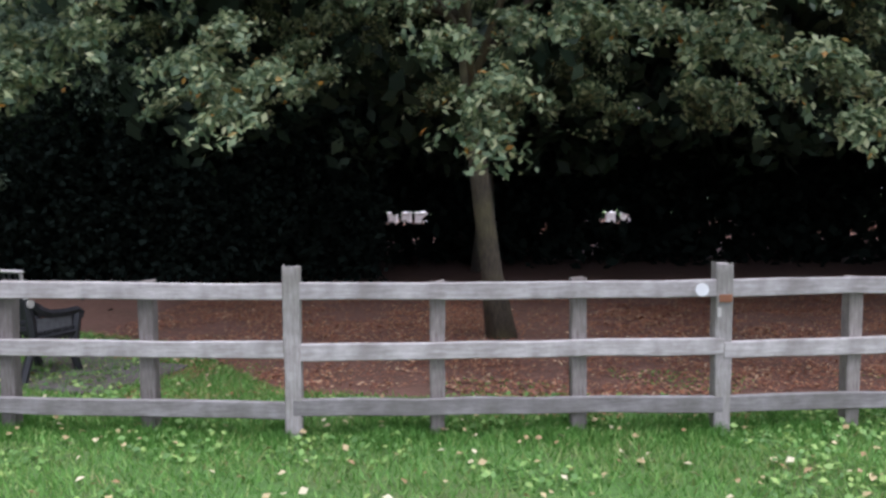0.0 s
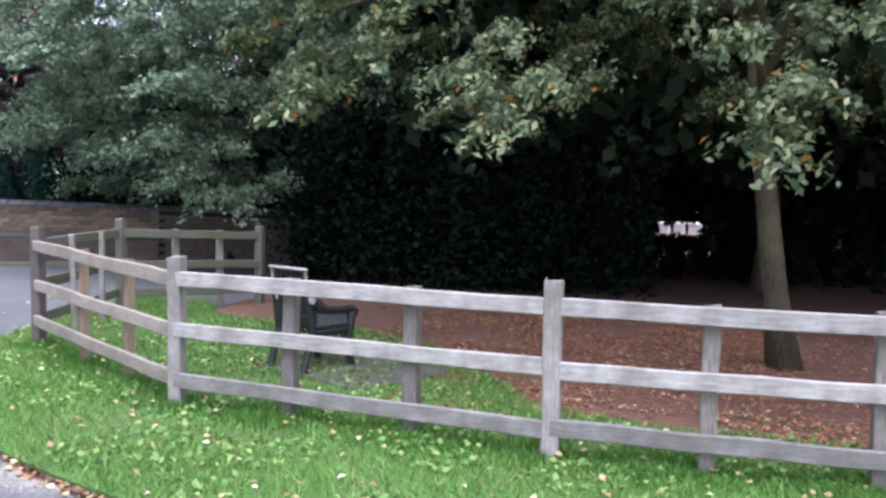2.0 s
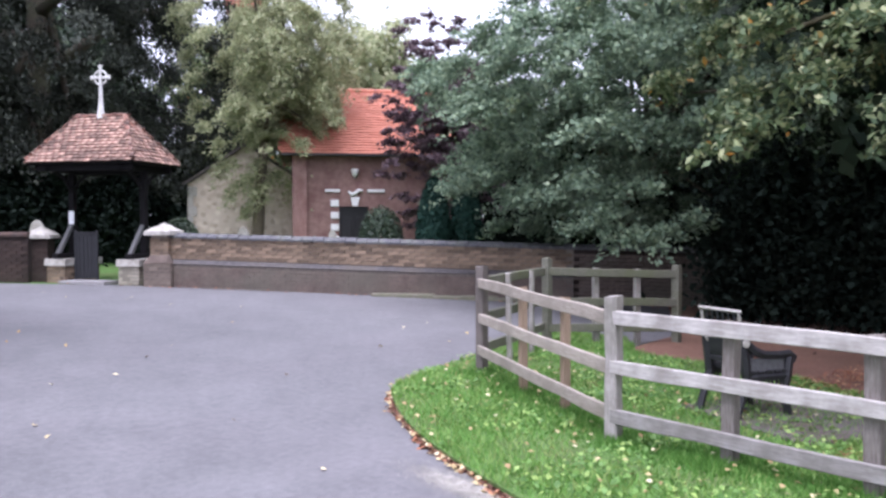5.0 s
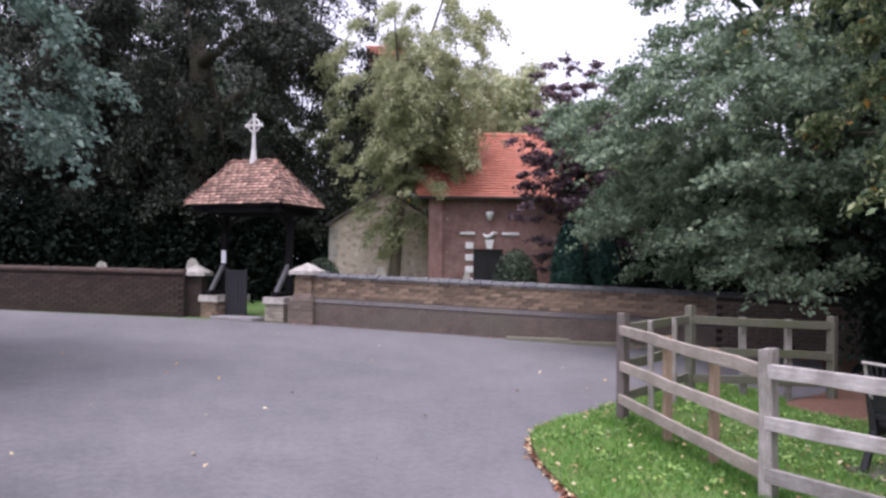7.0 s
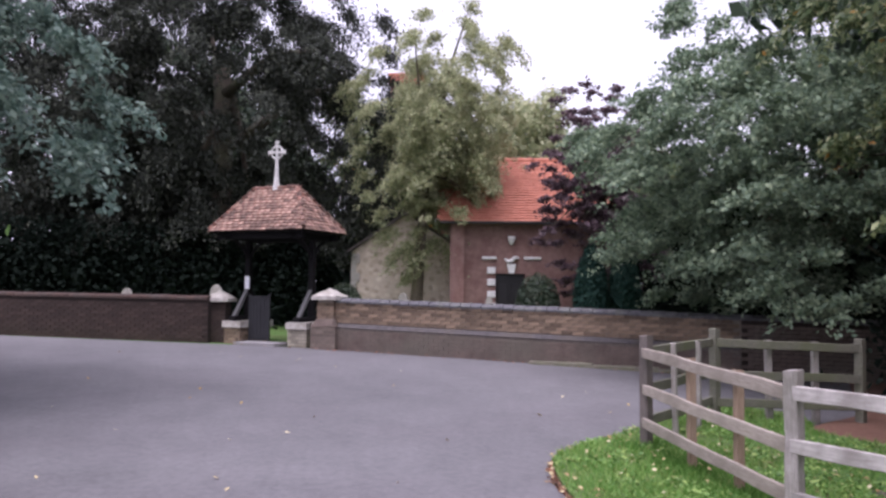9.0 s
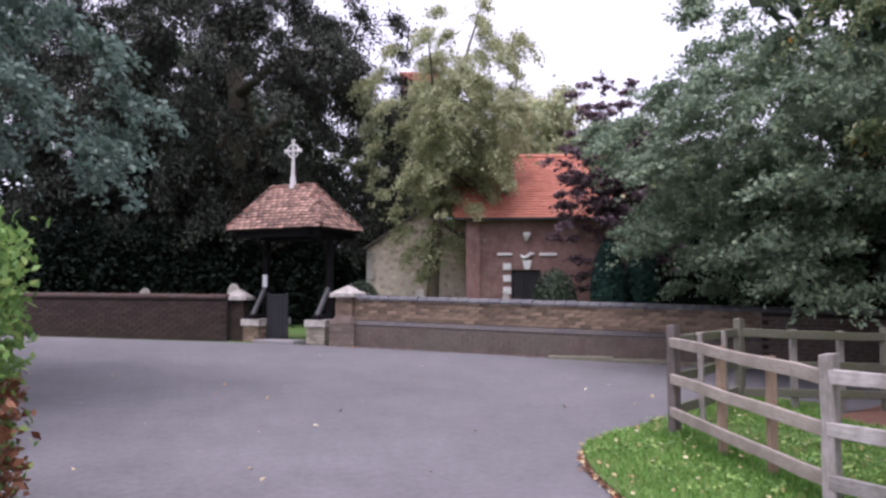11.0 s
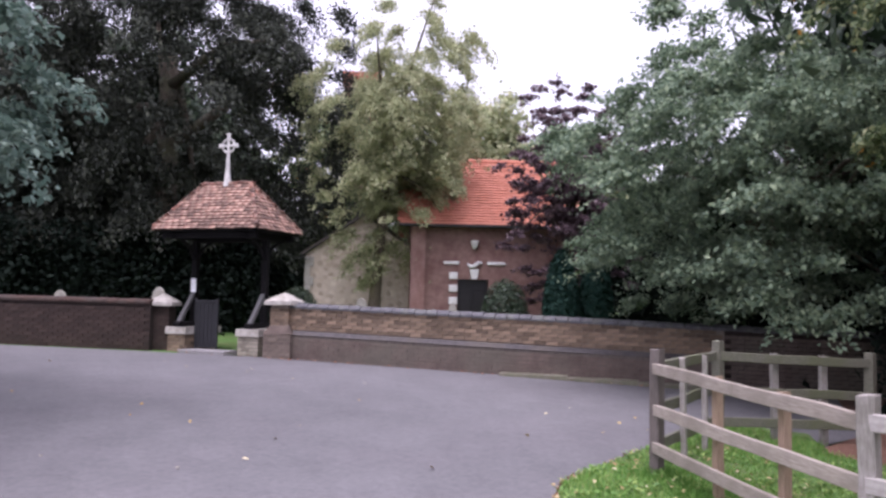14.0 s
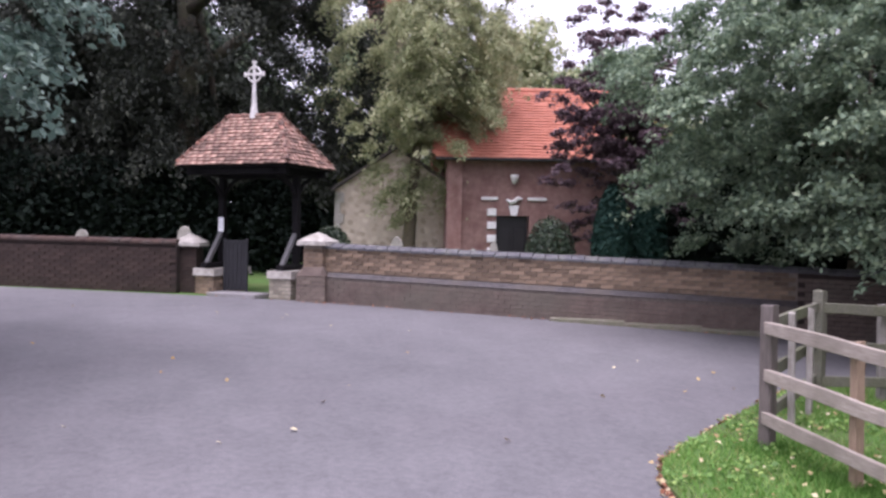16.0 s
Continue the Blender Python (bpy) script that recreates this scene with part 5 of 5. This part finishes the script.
def along_edge(n, seed, inner, outer):
    """Places along the verge's rim, drifted unevenly to either side."""
    rng = np.random.default_rng(seed)
    q = np.array(VERGE_EDGE)[:66]
    seg = np.linalg.norm(np.diff(q, axis=0), axis=1)
    at = np.sort(rng.random(n)) * seg.sum()
    k = np.minimum(np.searchsorted(np.cumsum(seg), at), len(seg) - 1)
    d = (q[k + 1] - q[k]) / seg[k][:, None]
    f = rng.random(n)[:, None]
    side = np.stack([d[:, 1], -d[:, 0]], 1)
    drift = rng.uniform(-inner, outer, n) * (0.55 + 0.45 * np.sin(at * 3.1) * np.sin(at * 7.7))
    return q[k] * (1 - f) + q[k + 1] * f + side * drift[:, None]


for nm, n, seed, inner, outer, size, lift, material, label in (
        ("edge_soil", 9000, 73, 0.015, 0.055, 0.028, 0.022, SOIL, "crumbled brown soil along the grass edge"),
        ("edge_leaves", 1100, 77, 0.03, 0.11, 0.036, 0.03, L_FALLEN, "brown leaves gathered along the grass edge"),
        ("edge_leaves", 650, 78, 0.08, 0.14, 0.04, 0.035, L_YELLOW, "pale leaves gathered along the grass edge")):
    p = along_edge(n, seed, inner, outer)
    z = np.array([rise(u, v) for u, v in p]) + np.random.default_rng(seed).uniform(0.002, lift, n)
    tagged(new(nm, leaf_mesh(nm, np.concatenate([p, z[:, None]], 1), size, material, seed, 1.6, 1.3)), label, "leaves", "", "stuff")
scatter("road_leaves", 70, 0.05, L_YELLOW, 74, (-18, 0, -2, 9), 0.012, "single pale leaves lying on the asphalt", "leaves", lambda x, y: ~on_verge(x, y) & (y < x * 0.9 + 20))

scatter("hedge_debris", 420, 0.045, L_DRY, 75, (-6.0, -4.1, -1.2, 1.0), 0.012, "dry leaves and twigs at the hedge foot", "leaves", lambda x, y: (x - 0.12 * y + 5.25) ** 2 + (y + 0.1) ** 2 * 0.6 < 1.0)
bush("weed_clump", (-4.92, -0.42), "low green weeds at the foot of the hedge", L_HEDGE, (0.28, 0.28, 0.3), 900, 0.05, 36, "plant")

scatter("wall_foot_leaves", 2600, 0.05, L_FALLEN, 76, (-19, -9, 4, 14), 0.01, "brown leaves blown along the wall foot", "leaves", lambda x, y: np.abs((x + 17.45) * 0.669 - (y - 6.3) * 0.743 - 0.24) < 0.13)
step = part("threshold", box((1.15, 0.55, 0.10), (0, 0, 0), bevel=0.012), GRAVEL, None, "", False, gate_m @ pose(0, -0.62, 0.0))
tagged(step, "pale worn stone threshold of the lychgate", "threshold", "", "structure")

rng = np.random.default_rng(81)
n = 150000
x, y = rng.uniform(-8.3, 5.5, n), rng.uniform(3.2, 9.2, n)
ok = on_verge(x, y)
thin = np.array([noise.noise(Vector((a * 0.9, b * 0.9, 3))) for a, b in zip(x, y)])
ok &= rng.random(n) < np.clip(0.8 + thin * 1.2, 0.15, 1.0)
x, y = x[ok], y[ok]
n = len(x)
h = rng.uniform(0.025, 0.075, n) * (1 + 0.5 * thin[ok])
an = rng.uniform(0, 2 * math.pi, n)
bend = rng.normal(size=(n, 2)) * 0.5 * h[:, None]
w = 0.006
base = np.stack([x, y, np.array([rise(a, b) for a, b in zip(x, y)]) + 0.044], 1)
v = np.empty((n, 3, 3))
side = np.stack([np.cos(an), np.sin(an), np.zeros(n)], 1) * w
v[:, 0], v[:, 1] = base - side, base + side
v[:, 2] = base + np.stack([bend[:, 0], bend[:, 1], h], 1)
me = bpy.data.meshes.new("grass")
me.vertices.add(3 * n)
me.vertices.foreach_set("co", v.astype(np.float32).ravel())
me.loops.add(3 * n)
me.loops.foreach_set("vertex_index", np.arange(3 * n, dtype=np.int32))
me.polygons.add(n)
me.polygons.foreach_set("loop_start", np.arange(0, 3 * n, 3, dtype=np.int32))
me.update(calc_edges=True)
me.validate()
me.materials.append(BLADE)
tagged(new("grass", me), "short green grass blades on the verge", "grass", "", "stuff")

def tuft_strip(name, a, b, n, seed, wide, tall, material, label):
    """Longer blades left unmown along a line from a to b."""
    rng = np.random.default_rng(seed)
    t = rng.random(n)
    d = np.array(b) - np.array(a)
    side = np.array((-d[1], d[0])) / np.linalg.norm(d)
    p = np.array(a) + d * t[:, None] + side * (rng.normal(size=n) * wide)[:, None]
    z = np.array([rise(x, y) for x, y in p]) + 0.044
    h = rng.uniform(0.4, 1.0, n) * tall * (0.75 + 0.4 * np.sin(t * 17 + seed))
    an = rng.uniform(0, 2 * math.pi, n)
    foot = np.stack([p[:, 0], p[:, 1], z], 1)
    sd = np.stack([np.cos(an), np.sin(an), np.zeros(n)], 1) * 0.006
    tip = np.stack([rng.normal(size=n) * 0.35 * h, rng.normal(size=n) * 0.35 * h, h], 1)
    v = np.stack([foot - sd, foot + sd, foot + tip], 1).reshape(-1, 3)
    me = bpy.data.meshes.new(name)
    me.from_pydata(v.tolist(), [], np.arange(3 * n).reshape(-1, 3).tolist())
    me.materials.append(material)
    tagged(new(name, me), label, "grass", "", "stuff")


for k, (a, b, n) in enumerate(((POST_D, POST_C, 6000), (POST_C, POST_A, 7000), (POST_A, POST_Z, 7000), (POST_Z, POST_Y, 5000))):
    tuft_strip("long_grass", a, b, n, 140 + k, 0.17, 0.095, BLADE_DEEP, "longer deep green grass along the fence foot")

rng = np.random.default_rng(85)
n = 26000
x, y = rng.uniform(-8.0, 5.0, n), rng.uniform(3.3, 8.6, n)
ok = on_verge(x, y) & (np.array([noise.noise(Vector((a * 1.3, b * 1.3, 9))) for a, b in zip(x, y)]) > 0.02)
x, y = x[ok], y[ok]
z = np.array([rise(a, b) for a, b in zip(x, y)]) + 0.055 + rng.uniform(0, 0.045, len(x))
weeds = new("weeds", leaf_mesh("weeds", np.stack([x, y, z], 1), 0.035, L_HEDGE, 86, 0.9, 1.5))
tagged(weeds, "broad-leaved weeds and clover in the grass", "weeds", "", "stuff")

rng = np.random.default_rng(88)
p = np.concatenate([np.stack([rng.normal(-3.85, 0.30, 15000), rng.normal(3.58, 0.075, 15000)], 1), np.stack([rng.uniform(-7.2, 3.0, 900), np.zeros(900)], 1)])
q = np.array(VERGE_EDGE)
for k in range(15000, 15900):
    e = q[rng.integers(20, len(q) - 12)]
    p[k] = e + rng.normal(size=2) * 0.07
p = p[~on_verge(p[:, 0], p[:, 1])]
grit = new("grit", leaf_mesh("grit", np.concatenate([p, np.array([[rise(*a) + 0.008] for a in p])], 1), 0.006, STONE, 89, 2.0, 1.2))
tagged(grit, "pale grit and crumbs along the road edge", "grit", "", "stuff")

# low worn concrete haunch at the foot of the wall
for k in range(9):
    x = 5.0 + k * 0.42
    zz = wr0 + (wr1 - wr0) * x / 8.8
    part("haunch", worn_cap(0.43, 0.20, -0.06, 0.11 + 0.012 * (k % 3), 0.015, 430 + k), HAUNCH, wall_right, "mossy concrete haunch at the wall foot", m=pose(x, -0.19, zz))

# ---- bricks of the walls ----
wall_bricks(wall_right, wr0, wr1, 8.8, 0.60, 1.055, 0.0, BRICK, 91, (0.2, 8.6))
wall_bricks(wall_right, wr0, wr1, 8.8, 0.0, 0.50, -0.10, BRICK_DARK, 92, (0, 0))
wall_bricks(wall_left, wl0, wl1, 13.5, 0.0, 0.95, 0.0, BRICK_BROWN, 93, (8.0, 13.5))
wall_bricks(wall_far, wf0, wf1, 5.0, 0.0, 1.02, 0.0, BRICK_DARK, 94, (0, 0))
